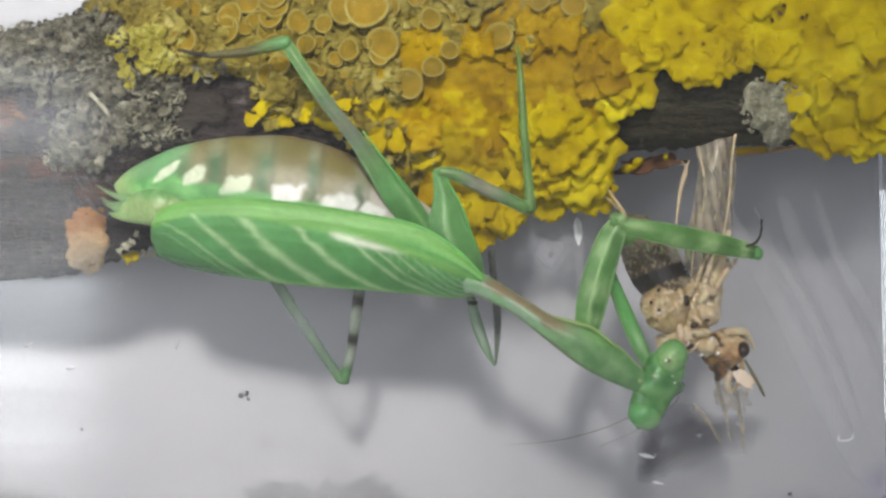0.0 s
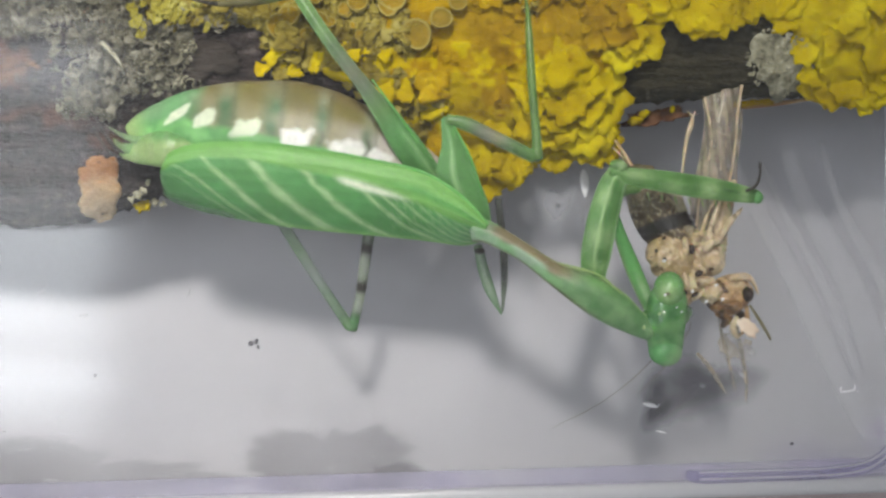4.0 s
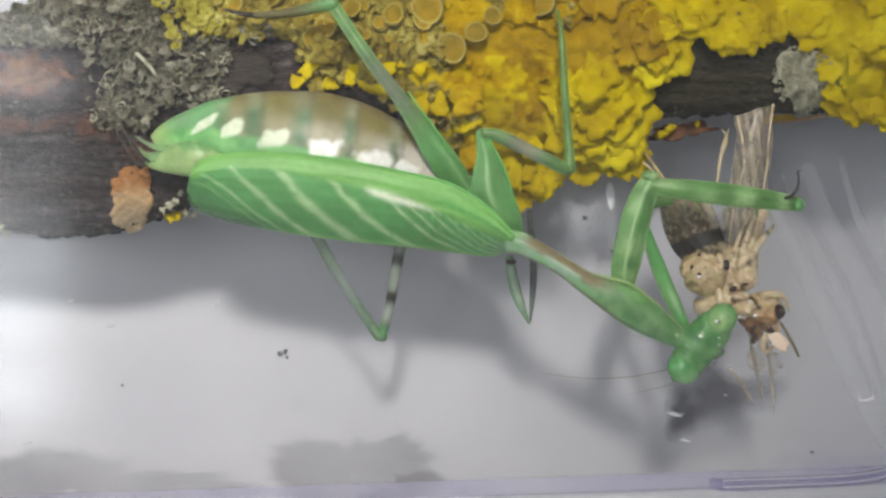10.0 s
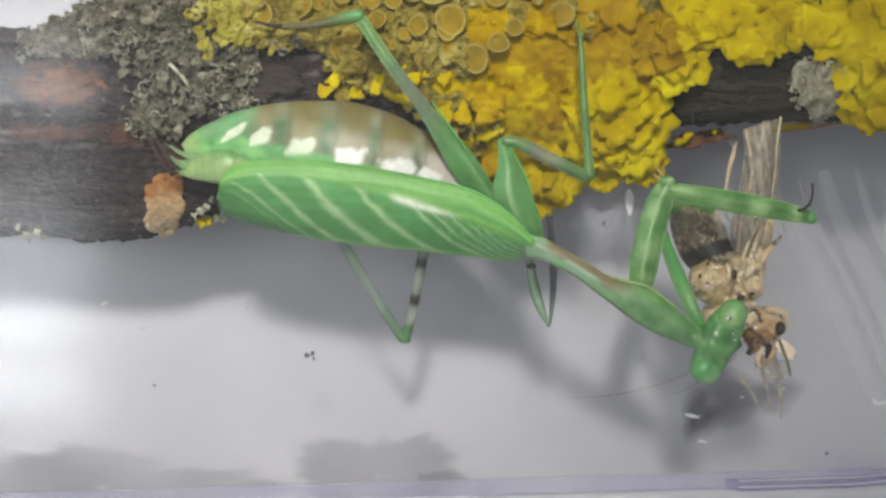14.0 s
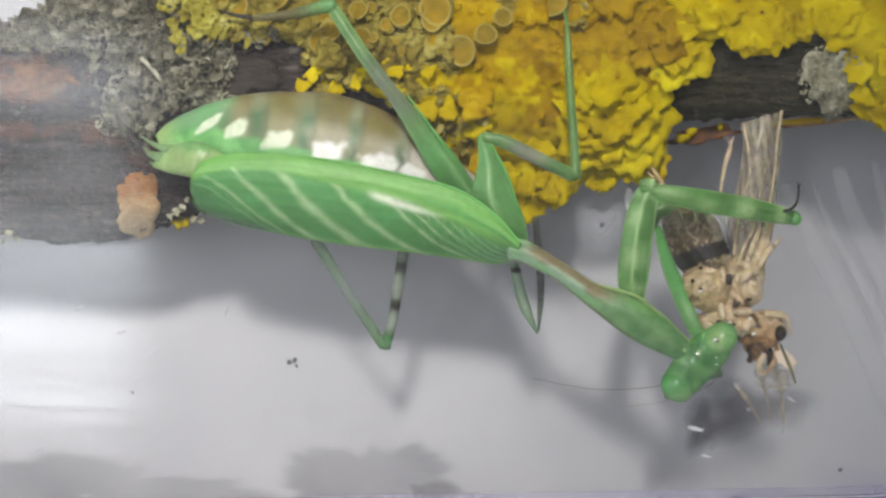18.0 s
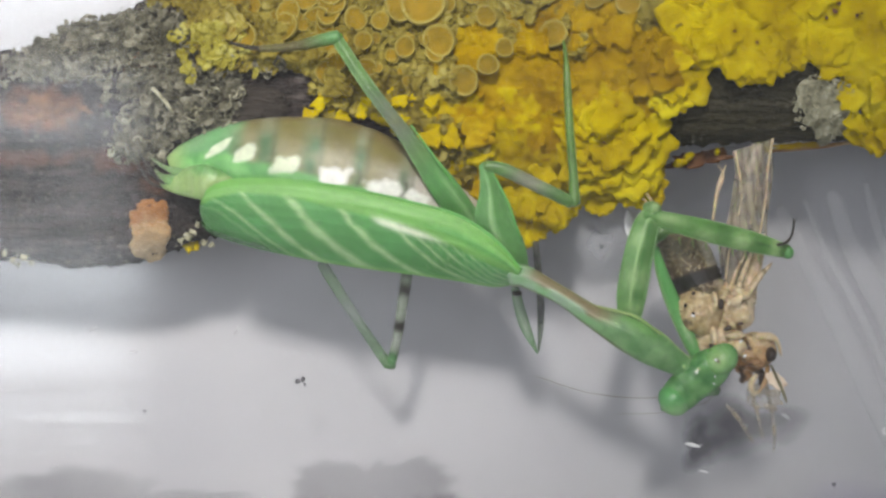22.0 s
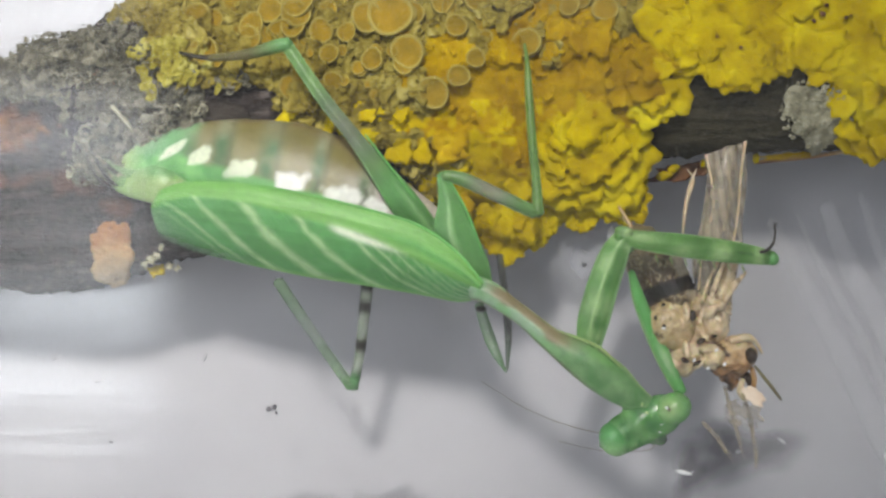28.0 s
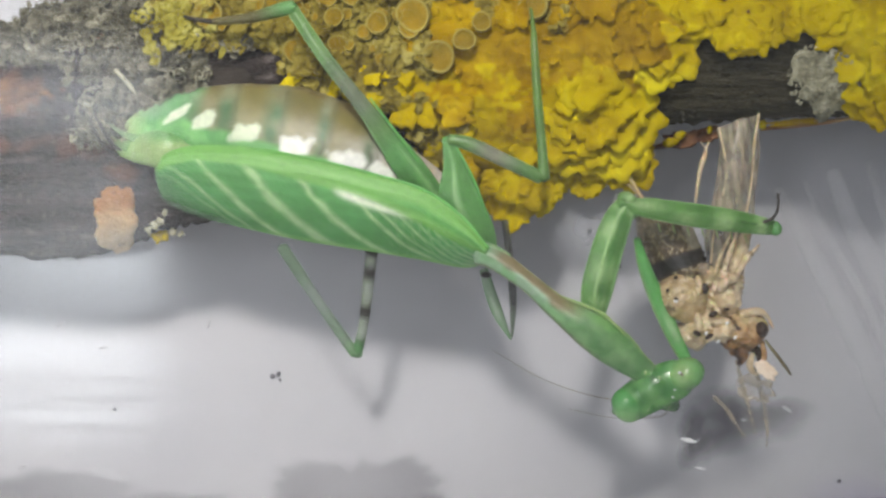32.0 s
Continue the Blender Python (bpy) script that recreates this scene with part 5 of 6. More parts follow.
def neck_colour(f, side, u, v):
    """Brown along the narrow part's north half, greyish below it, green where it widens."""
    grain = fbm(u * 0.03, v * 0.03, 5.0)
    c = mixed((0.25, 0.355, 0.235), (0.19, 0.36, 0.17), 0.5 + grain)
    c = mixed(c, (0.205, 0.168, 0.085), soft(-side + 0.4 * grain, -0.25, 0.15) * soft(f, 0.09, 0.20) * (1 - soft(f, 0.42, 0.60)))
    c = mixed(c, (0.10, 0.08, 0.045), 0.8 * bell(side, -0.05 + 0.2 * grain, 0.10) * bell(f, 0.28, 0.16) * (0.6 + grain))
    c = mixed(c, mixed((0.105, 0.245, 0.085), (0.195, 0.345, 0.150), 0.5 + 1.2 * grain), soft(f + 0.12 * side, 0.42, 0.60))
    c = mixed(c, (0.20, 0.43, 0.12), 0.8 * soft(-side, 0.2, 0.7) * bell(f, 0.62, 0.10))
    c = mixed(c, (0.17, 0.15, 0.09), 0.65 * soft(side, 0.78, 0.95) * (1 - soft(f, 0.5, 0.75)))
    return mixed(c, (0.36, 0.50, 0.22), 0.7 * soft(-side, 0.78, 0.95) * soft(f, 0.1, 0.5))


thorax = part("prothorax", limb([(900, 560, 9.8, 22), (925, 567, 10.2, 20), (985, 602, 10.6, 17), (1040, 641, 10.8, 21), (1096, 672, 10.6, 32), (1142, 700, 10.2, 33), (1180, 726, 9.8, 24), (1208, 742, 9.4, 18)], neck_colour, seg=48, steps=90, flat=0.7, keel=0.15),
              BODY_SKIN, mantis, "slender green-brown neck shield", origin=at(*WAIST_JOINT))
part("keel", tube([(1050, 624, 11.6, 1), (1090, 636, 11.6, 2.2), (1126, 650, 11.6, 2.2), (1160, 680, 11.4, 1)], seg=8, steps=20), TAIL, thorax, "pale keel")
part("spine", ball(1198, 738, 10.7, 2.5, 4, 0.2), SPOT_GREEN, thorax)

ELBOW, PALM = (1127, 454, 12.4), (1380, 509, 12.4)
FORE_GREEN, FORE_PALE = (0.066, 0.180, 0.036), (0.34, 0.51, 0.22)


def coxa_skin(f, side, u, v):
    c = mixed(FORE_GREEN, (0.125, 0.290, 0.075), 0.5 + 0.9 * fbm(u * 0.02, v * 0.02, 7.0))
    c = mixed(c, FORE_PALE, 0.9 * bell(side, -0.05, 0.07) * soft(f, 0.1, 0.2))
    blotch = max(bell(f, 0.36, 0.08) * bell(side, 0.1, 0.75), bell(f, 0.64, 0.09) * bell(side, -0.25, 0.55), bell(f, 0.12, 0.07) * bell(side, 0.3, 0.6), 0.7 * bell(f, 0.88, 0.06))
    c = mixed(c, FORE_PALE, 0.85 * blotch)
    c = mixed(c, (0.055, 0.21, 0.05), 0.45 * bell(side, 0.33, 0.12))
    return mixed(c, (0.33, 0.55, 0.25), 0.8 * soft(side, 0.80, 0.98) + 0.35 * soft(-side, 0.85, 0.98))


def femur_skin(f, side, u, v):
    c = mixed(FORE_GREEN, (0.118, 0.280, 0.066), 0.5 + 0.8 * fbm(u * 0.02, v * 0.02, 9.0))
    blotch = max(bell(f, 0.20, 0.10) * bell(side, -0.25, 0.6), bell(f, 0.62, 0.06) * bell(side, 0.2, 0.9), 0.9 * bell(f, 0.86, 0.05), 0.7 * bell(f, 0.42, 0.06) * bell(side, 0.4, 0.6))
    c = mixed(c, FORE_PALE, 0.9 * blotch)
    c = mixed(c, (0.03, 0.085, 0.025), 0.8 * bell(side, -0.05, 0.10) * soft(f, 0.66, 0.72) * (1 - soft(f, 0.80, 0.84)))
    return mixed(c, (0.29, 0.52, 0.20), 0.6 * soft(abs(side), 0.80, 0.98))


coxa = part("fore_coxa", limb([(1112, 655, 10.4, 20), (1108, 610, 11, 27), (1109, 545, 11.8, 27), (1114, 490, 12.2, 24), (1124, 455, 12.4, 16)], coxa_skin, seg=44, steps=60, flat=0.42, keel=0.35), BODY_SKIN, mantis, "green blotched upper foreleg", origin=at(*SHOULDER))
part("elbow", paint(ball(1119, 453, 12.3, 17, 12, 0.7, 0), lambda u, v, h: mixed(FORE_GREEN, FORE_PALE, 0.7 * bell(u, 1126, 6) + 0.3)), BODY_SKIN, coxa)
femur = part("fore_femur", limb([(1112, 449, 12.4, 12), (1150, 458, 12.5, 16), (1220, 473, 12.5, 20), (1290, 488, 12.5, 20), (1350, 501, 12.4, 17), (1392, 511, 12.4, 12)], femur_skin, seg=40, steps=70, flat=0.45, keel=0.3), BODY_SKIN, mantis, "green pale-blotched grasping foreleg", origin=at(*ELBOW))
part("foot_pad", paint(ball(1390, 512, 12.4, 11, 12, 0.5), lambda u, v, h: (0.12, 0.32, 0.10)), BODY_SKIN, femur)
part("hook", tube([(1366, 498, 12.9, 2.6), (1380, 494, 13.2, 3), (1390, 482, 13.4, 2.6), (1394, 462, 13.5, 2), (1392, 448, 13.5, 1)], seg=8, steps=14), CLAW, femur, "dark curved hook")
part("tooth", tube([(1391, 458, 13.5, 1.6), (1396, 454, 13.5, 1.4), (1399, 449, 13.5, 0.6)], seg=6, steps=6), CLAW, femur)
for i in range(7):
    u = 1180 + i * 26
    part("spine", tube([(u, 488 + i * 5.2, 11.6, 2), (u + 3, 496 + i * 5.2, 11.3, 1.3), (u + 6, 502 + i * 5.2, 11.0, 0.5)], seg=6, steps=6), TAIL, femur)
far_coxa = part("fore_coxa", limb([(1222, 724, 7.5, 10), (1202, 684, 7.6, 13), (1176, 624, 7.8, 14), (1154, 566, 8.2, 11), (1142, 520, 8.6, 6)], lambda f, side, u, v: mixed(mixed((0.12, 0.36, 0.10), (0.34, 0.52, 0.27), bell(f, 0.3, 0.12) * bell(side, 0.2, 0.5)), (0.36, 0.55, 0.25), 0.7 * soft(-side, 0.5, 0.9)), seg=24, steps=40, flat=0.7),
                BODY_SKIN, mantis, "pale green upper foreleg lying deeper", origin=at(1190, 690, 7.6))
part("fore_femur", limb([(1140, 520, 8.6, 8), (1152, 490, 8.4, 13), (1185, 478, 8.2, 14), (1240, 486, 8.0, 10)], green_leg, seg=16, steps=24, flat=0.8), BODY_SKIN, mantis)

mid_u, mid_v = (1265 + 1171) / 2, (740 + 793) / 2


def face_skin(u, v, h):
    """Darker between the eyes, mottled."""
    x = ((u - 1171) * 94 - (v - 793) * 53) / (94 ** 2 + 53 ** 2)
    grain = fbm(u * 0.04, v * 0.04, 11.0)
    c = mixed((0.062, 0.195, 0.055), (0.145, 0.325, 0.105), 0.5 + 1.2 * grain)
    return mixed(c, (0.19, 0.42, 0.16), 0.8 * max(bell(x, -0.12, 0.16), bell(x, 1.1, 0.2)))


head = part("head", paint(tube([(1150, 806, 8.6, 13), (1170, 796, 8.9, 29), (1200, 777, 9.2, 34), (1230, 760, 9.4, 36), (1258, 746, 9.5, 32), (1282, 734, 9.5, 16)], seg=40, steps=50, flat=0.66), face_skin), FACE_SKIN, mantis, "green triangular head bent over the prey", origin=at(mid_u, mid_v, 9.2))
part("crown", paint(tube([(1194, 734, 9.3, 16), (1206, 750, 9.5, 30), (1218, 766, 9.5, 38), (1226, 780, 9.0, 26)], seg=32, steps=30, flat=0.62), face_skin), FACE_SKIN, head)
part("eye", paint(ball(1268, 741, 9.9, 32, 27, 1.35, 28, seg=36), lambda u, v, h: mixed((0.15, 0.37, 0.12), (0.33, 0.50, 0.20), bell(math.hypot(u - 1264, v - 743), 0, 20))), FACE_SKIN, head, "bulging pale green eye")
part("eye", paint(ball(1170, 796, 9.1, 26, 30, 1.15, 28, seg=36), lambda u, v, h: mixed((0.095, 0.30, 0.09), (0.25, 0.46, 0.19), soft(v, 794, 822))), FACE_SKIN, head, "bulging pale green eye")
part("pupil", ball(1264, 744, 11.15, 3.0, 3.0, 0.2), STREAK, head)
# A white bead paints the eye's highlight.
part("eye_glint", ball(1260, 741, 11.25, 3, 2.5, 0.12), GLINT, head)
part("face", paint(tube([(1222, 772, 8.8, 30), (1236, 784, 7.8, 20), (1246, 794, 6.6, 9)], seg=24, steps=20, flat=0.7), face_skin), FACE_SKIN, head, "green face plate")
# Pale dots painted as highlights between the eyes.
for u, v, r, h in ((1247, 781, 3, 10.2), (1228, 751, 3.4, 11.6), (1206, 802, 4, 9.8), (1236, 792, 3, 9.6), (1252, 770, 2.0, 11.0)):
    part("brow_spot", ball(u, v, h, r, r * 0.6, 0.12, -30), SPOT_GREEN if r > 3 else GLINT, head)
part("antenna", tube([(1222, 790, 9, 1.1), (1120, 782, 7, 0.7), (1020, 752, 5, 0.5), (930, 704, 3.4, 0.35)], seg=6, steps=24), STREAK, head, "thread-thin feeler")
part("antenna", tube([(1240, 794, 8.6, 1.0), (1220, 810, 6.5, 0.7), (1140, 812, 4, 0.5), (1060, 798, 2.4, 0.35)], seg=6, steps=24), STREAK, head, "thread-thin feeler")

# ---- the cricket ----
cricket = thing("cricket", "half-eaten tan and brown cricket held by the mantis", "cricket")


def prey_wing_skin(u, v, h):
    """Dark brown, netted with pale veins, a black cross band and a pale outer border."""
    net = abs(fbm(u * 0.055, v * 0.055, 1.0, 3)) + 0.6 * abs(fbm(u * 0.12, v * 0.12, 6.0, 2))
    c = mixed((0.42, 0.34, 0.20), (0.105, 0.074, 0.040), soft(net, 0.10, 0.30))
    y = v - (590 - (u - 1165) * 0.34)
    c = mixed(c, (0.27, 0.23, 0.12), 0.6 * soft(-y, 30, 90) * (0.4 + net))
    c = mixed(c, (0.024, 0.020, 0.016), 1 - soft(abs(y + 5), 11, 17))
    border = u - (1212 + (v - 500) * 0.40)
    return mixed(c, (0.52, 0.46, 0.34), 0.85 * soft(border, -4, 4) * soft(abs(y + 5), 11, 17) * (0.7 + net))


def shield_skin(u, v, h):
    speck = fbm(u * 0.07, v * 0.07, 3.0, 3) + 0.5 * fbm(u * 0.02, v * 0.02, 8.0)
    c = mixed((0.42, 0.30, 0.15), (0.60, 0.48, 0.28), 0.5 + speck)
    c = mixed(c, (0.10, 0.055, 0.025), 0.75 * soft(speck, 0.30, 0.5))
    return c


def flesh_skin(u, v, h):
    speck = fbm(u * 0.05, v * 0.05, 13.0, 4)
    c = mixed((0.58, 0.44, 0.25), (0.70, 0.59, 0.40), 0.5 + speck)
    return mixed(c, (0.22, 0.13, 0.06), 0.7 * soft(speck, 0.40, 0.6))


def prey_face_skin(u, v, h):
    speck = fbm(u * 0.05, v * 0.05, 17.0, 4)
    c = mixed((0.50, 0.33, 0.155), (0.30, 0.155, 0.06), soft(v + 30 * speck, 682, 716))
    c = mixed(c, (0.62, 0.50, 0.32), 0.8 * (1 - soft(v + 20 * speck, 660, 678)))
    c = mixed(c, (0.05, 0.028, 0.015), 0.9 * soft(speck, 0.26, 0.44) + 0.7 * bell(v - 0.5 * (u - 1320), 712, 5))
    return c


def gauze_skin(u, v, h):
    """Thin brown skin with lengthwise folds."""
    fold = 0.5 + 0.5 * math.sin(u * 0.42 - v * 0.06 + 3 * fbm(u * 0.02, v * 0.01, 2.0))
    c = mixed((0.36, 0.30, 0.20), (0.50, 0.44, 0.33), fold + 0.5 * fbm(u * 0.05, v * 0.05, 4.0))
    return (*c, 0.38 + 0.14 * fold + 0.25 * fbm(u * 0.04, v * 0.04, 6.0))


part("forewing", paint(wing_sheet([(1140, 462), (1196, 472), (1232, 508), (1250, 560), (1246, 592)], [(1134, 480), (1142, 540), (1164, 588), (1192, 608), (1226, 602)], (7.6, 10.2, 6.6), n=90, m=60), prey_wing_skin), PREY_SKIN, cricket, "brown mottled folded wing case with a black cross band")
part("abdomen", paint(tube([(1160, 470, 6, 26), (1178, 510, 6.2, 40), (1204, 560, 6.4, 46), (1224, 596, 6.4, 40)], seg=30, steps=40, flat=0.6, ridge=0.03), prey_wing_skin), PREY_SKIN, cricket, "brown ringed belly")
gnaw = random.Random(5)
for i in range(16):
    u, v = gnaw.uniform(1226, 1312), gnaw.uniform(584, 700)
    if abs((u - 1226) - (690 - v) * 0.7) < 52:
        part("torn_bit", paint(ball(u, v, 8.2 + gnaw.uniform(-0.4, 0.5), gnaw.uniform(8, 18), gnaw.uniform(5, 10), gnaw.uniform(0.3, 0.6), gnaw.uniform(0, 180), rough=0.2, seed=i * 3.1, seg=16), flesh_skin), PREY_SKIN, cricket)
part("pronotum", paint(ball(1216, 626, 7.5, 42, 44, 1.45, 30, rough=0.14, seg=64), shield_skin), PREY_SKIN, cricket, "pale tan speckled neck shield")
for u, v, h, ru, rv, turn in ((1255, 616, 9.1, 7, 12, 10), (1268, 657, 8.9, 8, 5, 20), (1290, 649, 8.6, 7, 4, 0), (1206, 596, 9.2, 4, 3, 40), (1240, 690, 8.8, 7, 4, -30), (1206, 632, 9.1, 4, 3, 0), (1192, 618, 8.9, 3, 4, 0), (1262, 694, 8.7, 8, 3, 30)):
    part("dark_spot", ball(u, v, h, ru, rv, 0.25, turn, rough=0.4, seed=u, seg=14), CRICKET_DARK, cricket, "black spot at the leg joint" if rv > 10 else "")
part("thorax", paint(tube([(1244, 672, 6, 26), (1266, 632, 6.4, 38), (1284, 596, 6.6, 34), (1296, 570, 6.4, 22)], seg=36, steps=40, flat=0.7, ridge=0.06), flesh_skin), PREY_SKIN, cricket, "pale tan torn thorax")
part("thorax_lump", paint(ball(1246, 674, 7.0, 36, 24, 1.4, 20, rough=0.18, seg=40), flesh_skin), PREY_SKIN, cricket)
part("thorax_lump", paint(ball(1226, 690, 6.6, 30, 22, 1.3, -30, rough=0.18, seed=4, seg=36), flesh_skin), PREY_SKIN, cricket)
part("thorax_lump", paint(ball(1288, 626, 7.2, 24, 32, 1.4, 10, rough=0.18, seed=2, seg=36), flesh_skin), PREY_SKIN, cricket)
part("hind_femur", paint(tube([(1290, 590, 7.0, 20), (1286, 545, 7.2, 26), (1292, 480, 7.4, 24), (1304, 400, 7.6, 18), (1318, 330, 7.4, 10)], seg=40, steps=60, flat=0.5), gauze_skin), PREY_SKIN, cricket, "translucent tan hind thigh")
part("hind_femur", paint(tube([(1298, 592, 7.4, 12), (1310, 560, 7.6, 13), (1322, 520, 7.8, 9), (1330, 490, 7.8, 4)], seg=16, steps=24, flat=0.7), flesh_skin), PREY_SKIN, cricket)
part("hind_wing", paint(wing_sheet([(1272, 340), (1276, 380), (1266, 450), (1250, 520), (1256, 580)], [(1342, 318), (1344, 380), (1336, 450), (1330, 520), (1290, 580)], (6.0, 7.4, 6.0), n=60, m=40), gauze_skin), PREY_SKIN, cricket, "crumpled see-through hind wing")
for rows in ([(1278, 340, 7.2, 2.4), (1290, 420, 7.6, 2.4), (1272, 500, 7.6, 3), (1262, 570, 7.4, 2)], [(1344, 318, 7, 3), (1336, 370, 7.2, 3), (1330, 440, 7.4, 2.4), (1312, 540, 7.4, 3)],
             [(1262, 366, 8, 1.5), (1250, 400, 8.2, 4), (1243, 440, 8.4, 4), (1238, 480, 8.2, 2)], [(1248, 366, 8.2, 1), (1258, 384, 8.2, 2.5), (1250, 412, 8.2, 2.5)],
             [(1284, 590, 8.6, 6), (1296, 556, 9, 6), (1306, 530, 9.2, 4), (1312, 512, 9.2, 1.5)], [(1300, 600, 8, 7), (1322, 566, 8.4, 7), (1338, 548, 8.4, 4), (1344, 540, 8.2, 2)],
             [(1270, 590, 8.4, 5), (1282, 556, 8.8, 4), (1296, 530, 9.0, 3), (1298, 515, 9.0, 1.5)], [(1310, 330, 7.4, 1.5), (1318, 400, 7.6, 2), (1306, 470, 7.6, 2)],
             [(1110, 420, 4, 2), (1140, 450, 5, 4), (1160, 480, 6, 4)]):
    part("leg_piece", paint(tube([(u, v, h, 0.8 * r) for u, v, h, r in rows], seg=10, steps=24, ridge=0.12), flesh_skin), PREY_SKIN, cricket)
part("tail_feeler", tube([(1160, 480, 6, 4), (1130, 430, 5, 3), (1110, 400, 4, 2), (1104, 380, 3.5, 1)], seg=6, steps=12), CRICKET_TAN, cricket)

CRICKET_NECK = (1296, 668, 7.0)
skull = part("cricket_head", paint(ball(1320, 688, 7.2, 42, 34, 1.5, 25, rough=0.14, seg=64), prey_face_skin), PREY_SKIN, cricket, "tan-brown cricket head", origin=at(*CRICKET_NECK))
part("head_bump", paint(ball(1290, 688, 7.6, 22, 20, 1.4, 0, rough=0.35, seg=32), flesh_skin), PREY_SKIN, skull)
part("cheek", paint(ball(1322, 706, 7.4, 24, 12, 1.2, 25, rough=0.4, seed=3, seg=32), prey_face_skin), PREY_SKIN, skull)
part("eye", ball(1351, 686, 7.8, 12, 14, 1.2, 10), CRICKET_DARK, skull, "glossy black eye")
part("brow", paint(tube([(1322, 660, 8.2, 7), (1348, 656, 8.2, 7), (1362, 664, 8.0, 4), (1372, 684, 7.8, 2)], seg=12, steps=18), flesh_skin), PREY_SKIN, skull)
part("jaw", paint(tube([(1306, 716, 7.2, 12), (1318, 726, 6.6, 10), (1312, 740, 6.0, 5)], seg=16, steps=16, ridge=0.1), prey_face_skin), PREY_SKIN, skull)
part("jaw", tube([(1330, 714, 7.2, 7), (1344, 722, 6.8, 7), (1346, 740, 6.4, 3)], seg=10, steps=12), CRICKET_DARK, skull)
part("jaw", tube([(1352, 706, 7.2, 4), (1354, 730, 6.8, 5), (1346, 754, 6.4, 2)], seg=10, steps=12), CRICKET_HEAD, skull)
part("palp", paint(tube([(1336, 724, 7, 4), (1330, 744, 6.8, 6), (1338, 758, 6.4, 4), (1346, 750, 6, 2)], seg=10, steps=16), flesh_skin), PREY_SKIN, skull)
part("antenna", tube([(1358, 704, 7.6, 2), (1374, 726, 7.6, 3), (1388, 746, 7.4, 3), (1398, 762, 7.2, 2)], seg=8, steps=12), STREAK, skull, "broken brown feeler stump")
# White beads painted as highlights on the prey's glossy skin.
for u, v, h in ((1310, 700, 8.7), (1282, 706, 8.9), (1298, 676, 9.0), (1256, 690, 9.0), (1206, 636, 9.1)):
    part("wet_bead", ball(u, v, h, 4, 2.6, 0.16, u % 60, seg=12), GLINT, skull if u > 1270 else cricket)
for rows in ([(1300, 730, 5, 3), (1308, 770, 4, 4), (1318, 810, 3, 3), (1326, 850, 2, 1)], [(1330, 740, 4, 3), (1340, 790, 3, 4), (1346, 840, 2, 3), (1344, 870, 1.4, 1)],
             [(1262, 790, 5, 3), (1282, 812, 4.4, 4), (1300, 840, 3.6, 3), (1310, 856, 3, 1)]):
    part("leg_piece", tube(rows, seg=8, steps=14), GAUZE, cricket)
part("wing_scrap", flake(1330, 775, 3.4, 34, 24, 0.3, 31, 20, 0.5), GAUZE, cricket, "see-through torn wing scrap")
# Bright amber flake painted as the warm glint by the prey's head.
part("wing_scrap", flake(1350, 748, 7.2, 19, 13, 0.35, 17, 40, 0.5, n=30), WARM_GLINT, cricket, "pale amber scrap painted as a warm glint")


# ---- what moves ----
def shift(du, dv, h=10.0):
    return at(784 + du, 441 + dv, h) - at(784, 441, h)


BODY = [(0, 12, 4), (2, 13, 5), (4, 13, 2), (7, 10, 0), (12, 10, 1), (14, 9, 0), (16.5, 2, -3), (19, 0, 0), (20, 3, 0), (22, -2, -2), (22.4, -28, -9), (23, -24, -12), (25, -25, -12), (28, -23, -12), (32, -23, -11)]
# shoulder, elbow and palm of the near foreleg, in the plan
ARM = [(0, 1136, 642, 1184, 470, 1416, 512), (1, 1135, 641, 1177, 470, 1406, 506), (2, 1135, 641, 1170, 473, 1406, 507), (4, 1138, 640, 1174, 471, 1420, 503), (7, 1132, 633, 1171, 463, 1430, 487),
       (9, 1131, 632, 1169, 466, 1432, 494), (11, 1130, 635, 1165, 461, 1426, 495), (12, 1135, 634, 1160, 455, 1419, 495), (13, 1133, 633, 1161, 457, 1419, 510), (14, 1130, 630, 1167, 460, 1422, 507),
       (17, 1127, 629, 1150, 463, 1398, 506), (18, 1125, 636, 1145, 462, 1396, 502), (19, 1124, 640, 1129, 454, 1379, 509), (20, 1134, 634, 1136, 453, 1387, 513), (22, 1122, 627, 1152, 459, 1384, 513),
       (22.5, 1083, 653, 1174, 488, 1380, 548), (23, 1093, 642, 1173, 485, 1380, 545), (24, 1090, 640, 1175, 481, 1370, 532), (25, 1089, 641, 1165, 470, 1353, 503), (28, 1087, 640, 1141, 468, 1351, 496),
       (32, 1085, 644, 1135, 474, 1370, 508)]
# the middle of the head and the way from the near eye to the far one
HEAD_ROWS = [(0, 1265, 695, -51, 103), (1, 1282, 728, -106, 83), (2, 1275, 733, -92, 77), (3, 1258, 718, -50, 76), (4, 1254, 666, -9, 130), (7, 1281, 677, -46, 119), (8, 1283, 682, -49, 112),
             (9, 1282, 689, -55, 101), (10, 1291, 700, -68, 87), (11, 1285, 700, -60, 95), (12, 1290, 707, -65, 85), (13, 1283, 690, -46, 95), (14, 1282, 685, -49, 98), (17, 1264, 698, -72, 88),
             (18, 1260, 710, -80, 88), (19, 1265, 740, -94, 53), (20, 1284, 725, -87, 58), (21, 1270, 707, -84, 65), (22, 1267, 707, -78, 68), (22.5, 1205, 733, -73, 69), (23, 1225, 715, -75, 80),
             (24, 1219, 717, -90, 84), (25, 1231, 738, -98, 64), (27.5, 1221, 767, -101, 40), (28, 1208, 752, -85, 43), (29, 1233, 752, -93, 47), (30, 1209, 747, -86, 46), (31, 1223, 756, -90, 42), (32, 1220, 752, -100, 52)]
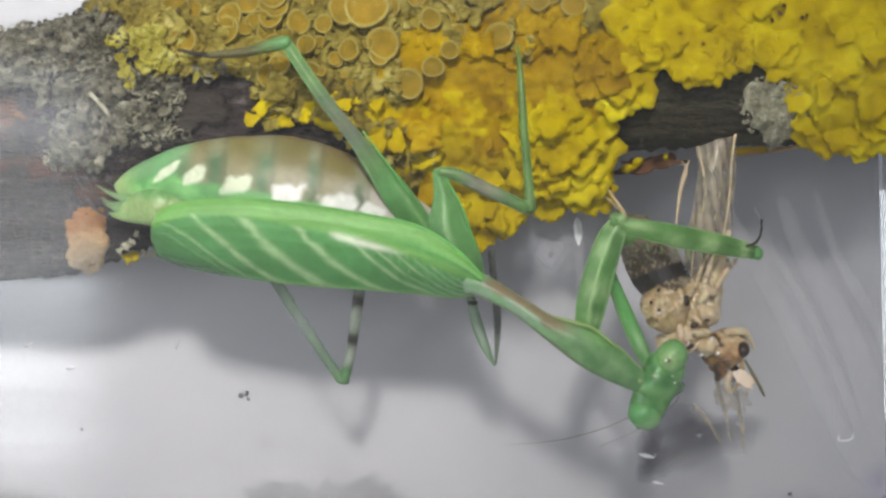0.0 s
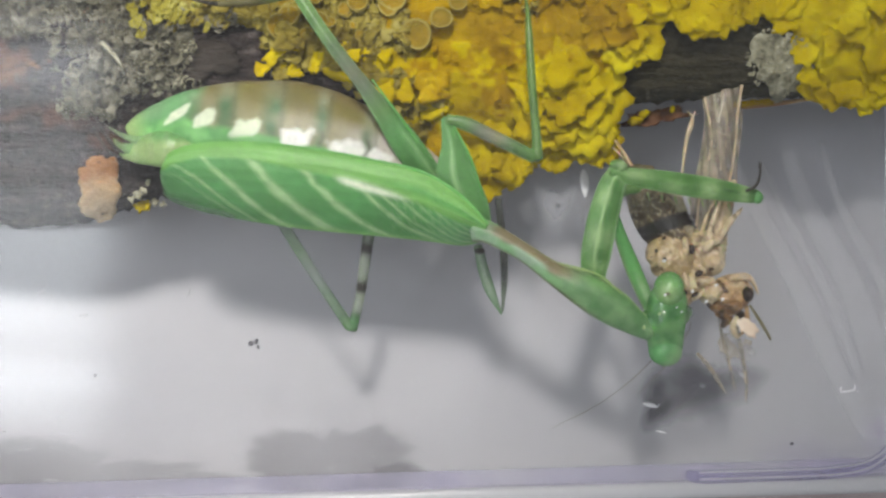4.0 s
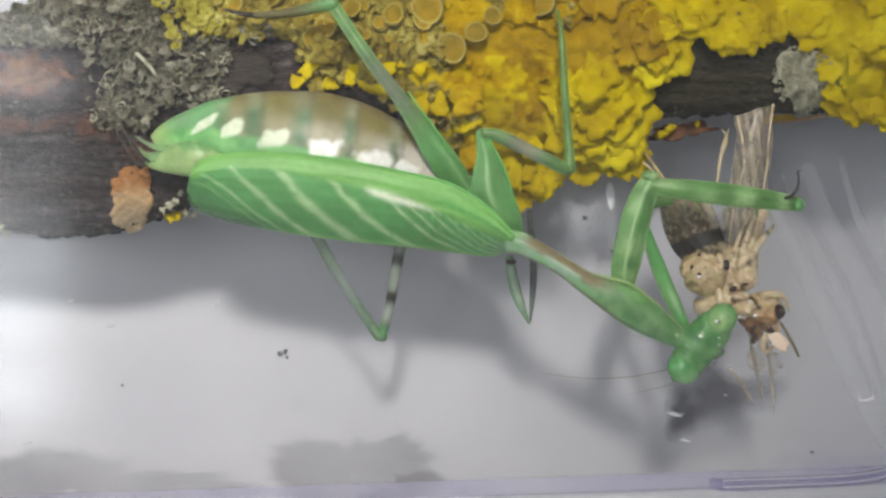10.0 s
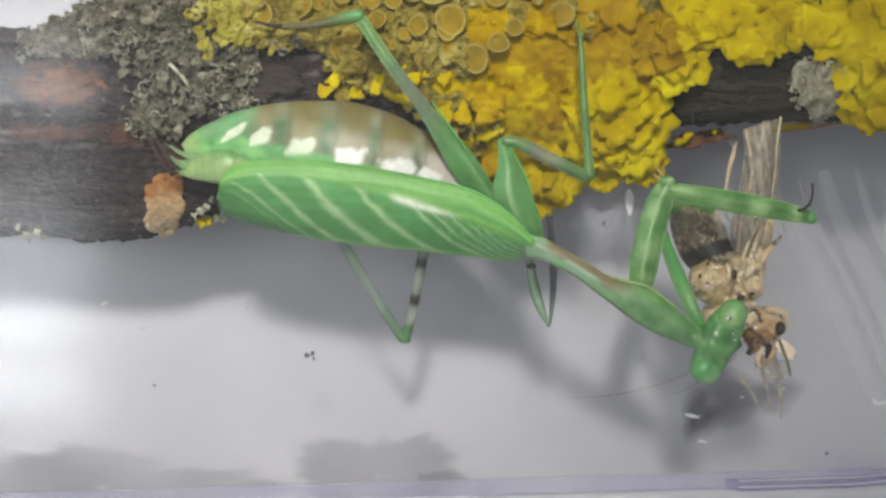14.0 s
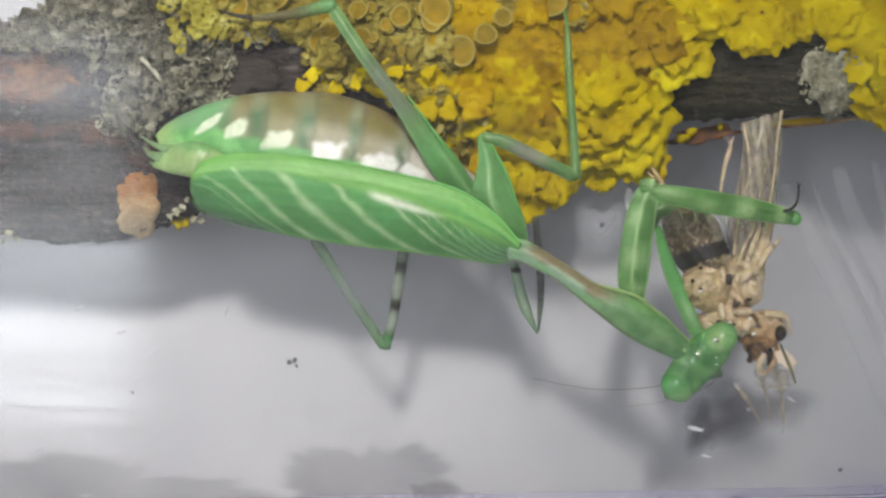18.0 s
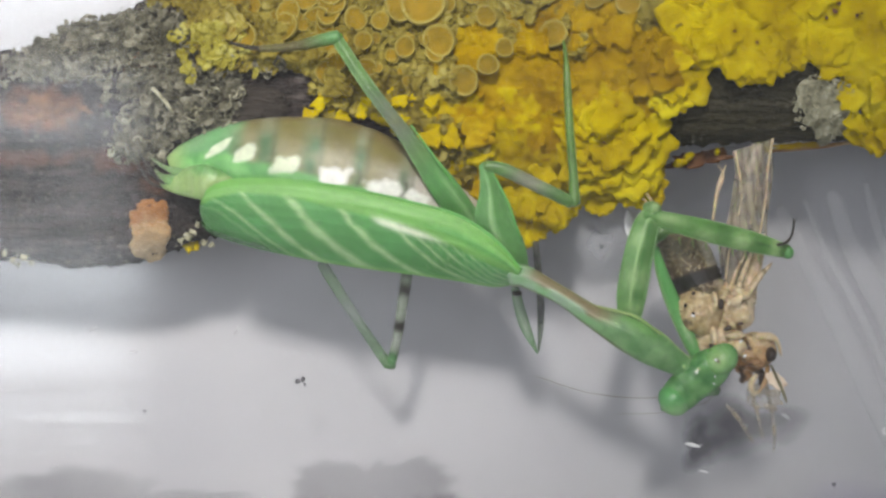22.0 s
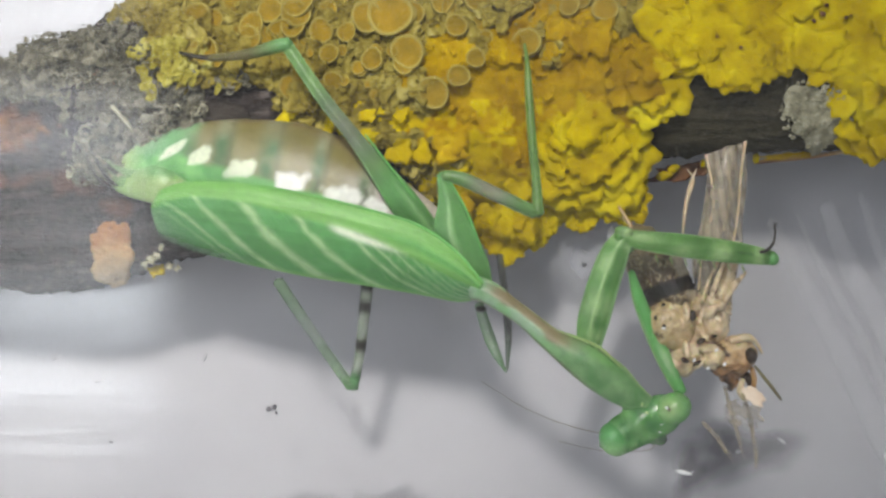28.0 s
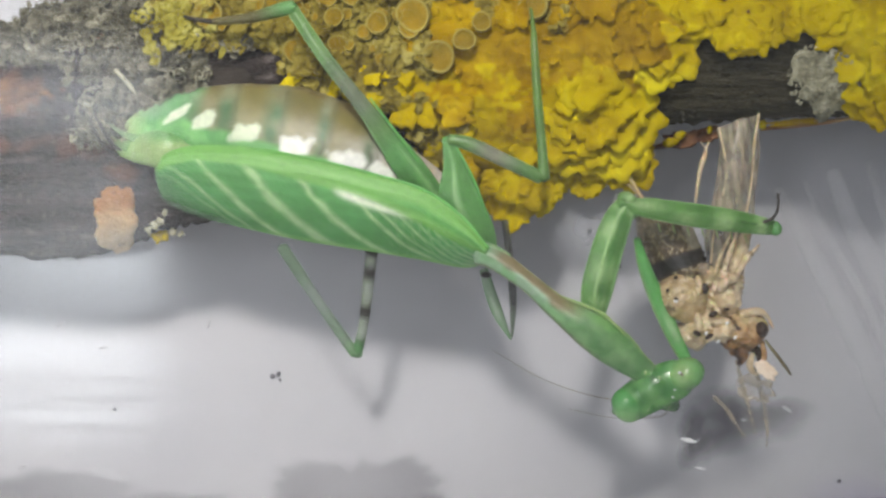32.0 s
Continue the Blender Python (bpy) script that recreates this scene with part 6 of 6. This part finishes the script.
# how the hind body sways at the waist: seconds, radians, way east
SWAY = [(0, -0.025, 11), (3, -0.013, 8), (8, -0.002, -4), (13, -0.013, -10), (17, 0.019, -2), (19, 0.0, 0), (22, 0.023, -2), (25, 0.032, 0), (28, 0.061, -1), (32, 0.061, -1)]
PREY = [(0, 39, -18), (2, 38, -20), (4, 40, -20), (7, 46, -17), (9, 49, -16), (11, 42, -12), (12, 30, -10), (14, 33, -6), (17, 17, -7), (18, 20, -8), (19, 0, 0), (20, 9, 1), (22, 13, -6), (22.5, -21, 34), (23, -4, 19), (24, 2, 9), (25, -5, -7), (28, -10, -19), (32, 0, -6)]
PREY_HEAD = [(0, 1, 13), (2, 4, -1), (4, 0, 6), (7, 7, 0), (9, -2, 11), (11, 2, 10), (13, -10, 21), (15, -16, 24), (17, -22, 27), (19, 0, 0), (20, 2, -4), (22, -14, 13), (22.5, -32, 17), (23, -33, 23), (24, -29, 26), (25, -9, 12), (28, -9, -6), (32, -14, -6)]


def motions():
    body = lambda t: np.array(table(BODY, t))  # noqa: E731
    walk(mantis, [(t, Matrix.Translation(shift(du, dv))) for t, du, dv in BODY])

    def swing(joint, end, now_joint, now_end, h, t):
        """The pose, in the mantis's space, of a limb that reached from joint to end and now reaches between two other places."""
        away = body(t)
        a, b = np.array(now_joint) - away, np.array(now_end) - away
        turn = math.degrees(math.atan2(-(b - a)[1], (b - a)[0]) - math.atan2(-(end[1] - joint[1]), end[0] - joint[0]))
        turn = (turn + 180) % 360 - 180
        return Matrix.Translation(at(a[0], a[1], h)) @ pose(0, 0, 0, 0, 0, turn)

    hinge = at(*WAIST_JOINT)
    sway = [(t, Matrix.Translation(hinge + shift(du, 0)) @ Matrix.Rotation(-turn, 4, "Z") @ Matrix.Translation(-hinge)) for t, turn, du in SWAY]
    for piece in HIND_BODY:
        walk(piece, sway)
    thorax_rows, coxa_rows, femur_rows = [], [], []
    across = Vector((0, 0, 1)).cross(at(*PALM) - at(*ELBOW)).normalized()
    for t, su, sv, eu, ev, pu, pv in ARM:
        base = np.array(WAIST_JOINT[:2]) + body(t)
        thorax_rows.append((t, swing(WAIST_JOINT, SHOULDER, base, (su, sv), 10.0, t)))
        coxa_rows.append((t, swing(SHOULDER, ELBOW, (su, sv), (eu, ev), 10.5, t)))
        reach = min(1.0, math.hypot(pu - eu, pv - ev) / math.hypot(PALM[0] - ELBOW[0], PALM[1] - ELBOW[1]))
        dip = Matrix.Rotation(min(0.25, math.acos(reach)), 4, across)
        femur_rows.append((t, swing(ELBOW, PALM, (eu, ev), (pu, pv), 12.4, t) @ dip))
    walk(thorax, thorax_rows)
    walk(coxa, coxa_rows)
    walk(femur, femur_rows)
    rows = []
    for t, nu, nv, du, dv in HEAD_ROWS:
        away = body(t)
        length = math.hypot(du, dv)
        mu, mv = nu + du / length * 54 - away[0], nv + dv / length * 54 - away[1]
        turn = math.degrees(math.atan2(-dv, du) - math.atan2(-53, -94))
        rows.append((t, Matrix.Translation(at(mu, mv, 9.2)) @ pose(0, 0, 0, 0, 0, (turn + 180) % 360 - 180)))
    walk(head, rows)
    walk(far_coxa, [(t, Matrix.Translation(at(1196 + (eu - 1129) * 0.6 + (su - 1124) * 0.3 - body(t)[0], 690 + (sv - 640) * 0.9 - body(t)[1], 7.6))) for t, su, sv, *_ in ARM])
    walk(cricket, [(t, Matrix.Translation(shift(du, dv, 7.0))) for t, du, dv in PREY])
    rows = []
    for t, du, dv in PREY_HEAD:
        turn = math.degrees(-math.atan2(18 + dv, 55 + du) + math.atan2(18, 55))
        rows.append((t, Matrix.Translation(at(*CRICKET_NECK) + 0.5 * shift(du, dv, 7.0)) @ pose(0, 0, 0, 0, 0, turn * 0.6)))
    walk(skull, rows)


motions()
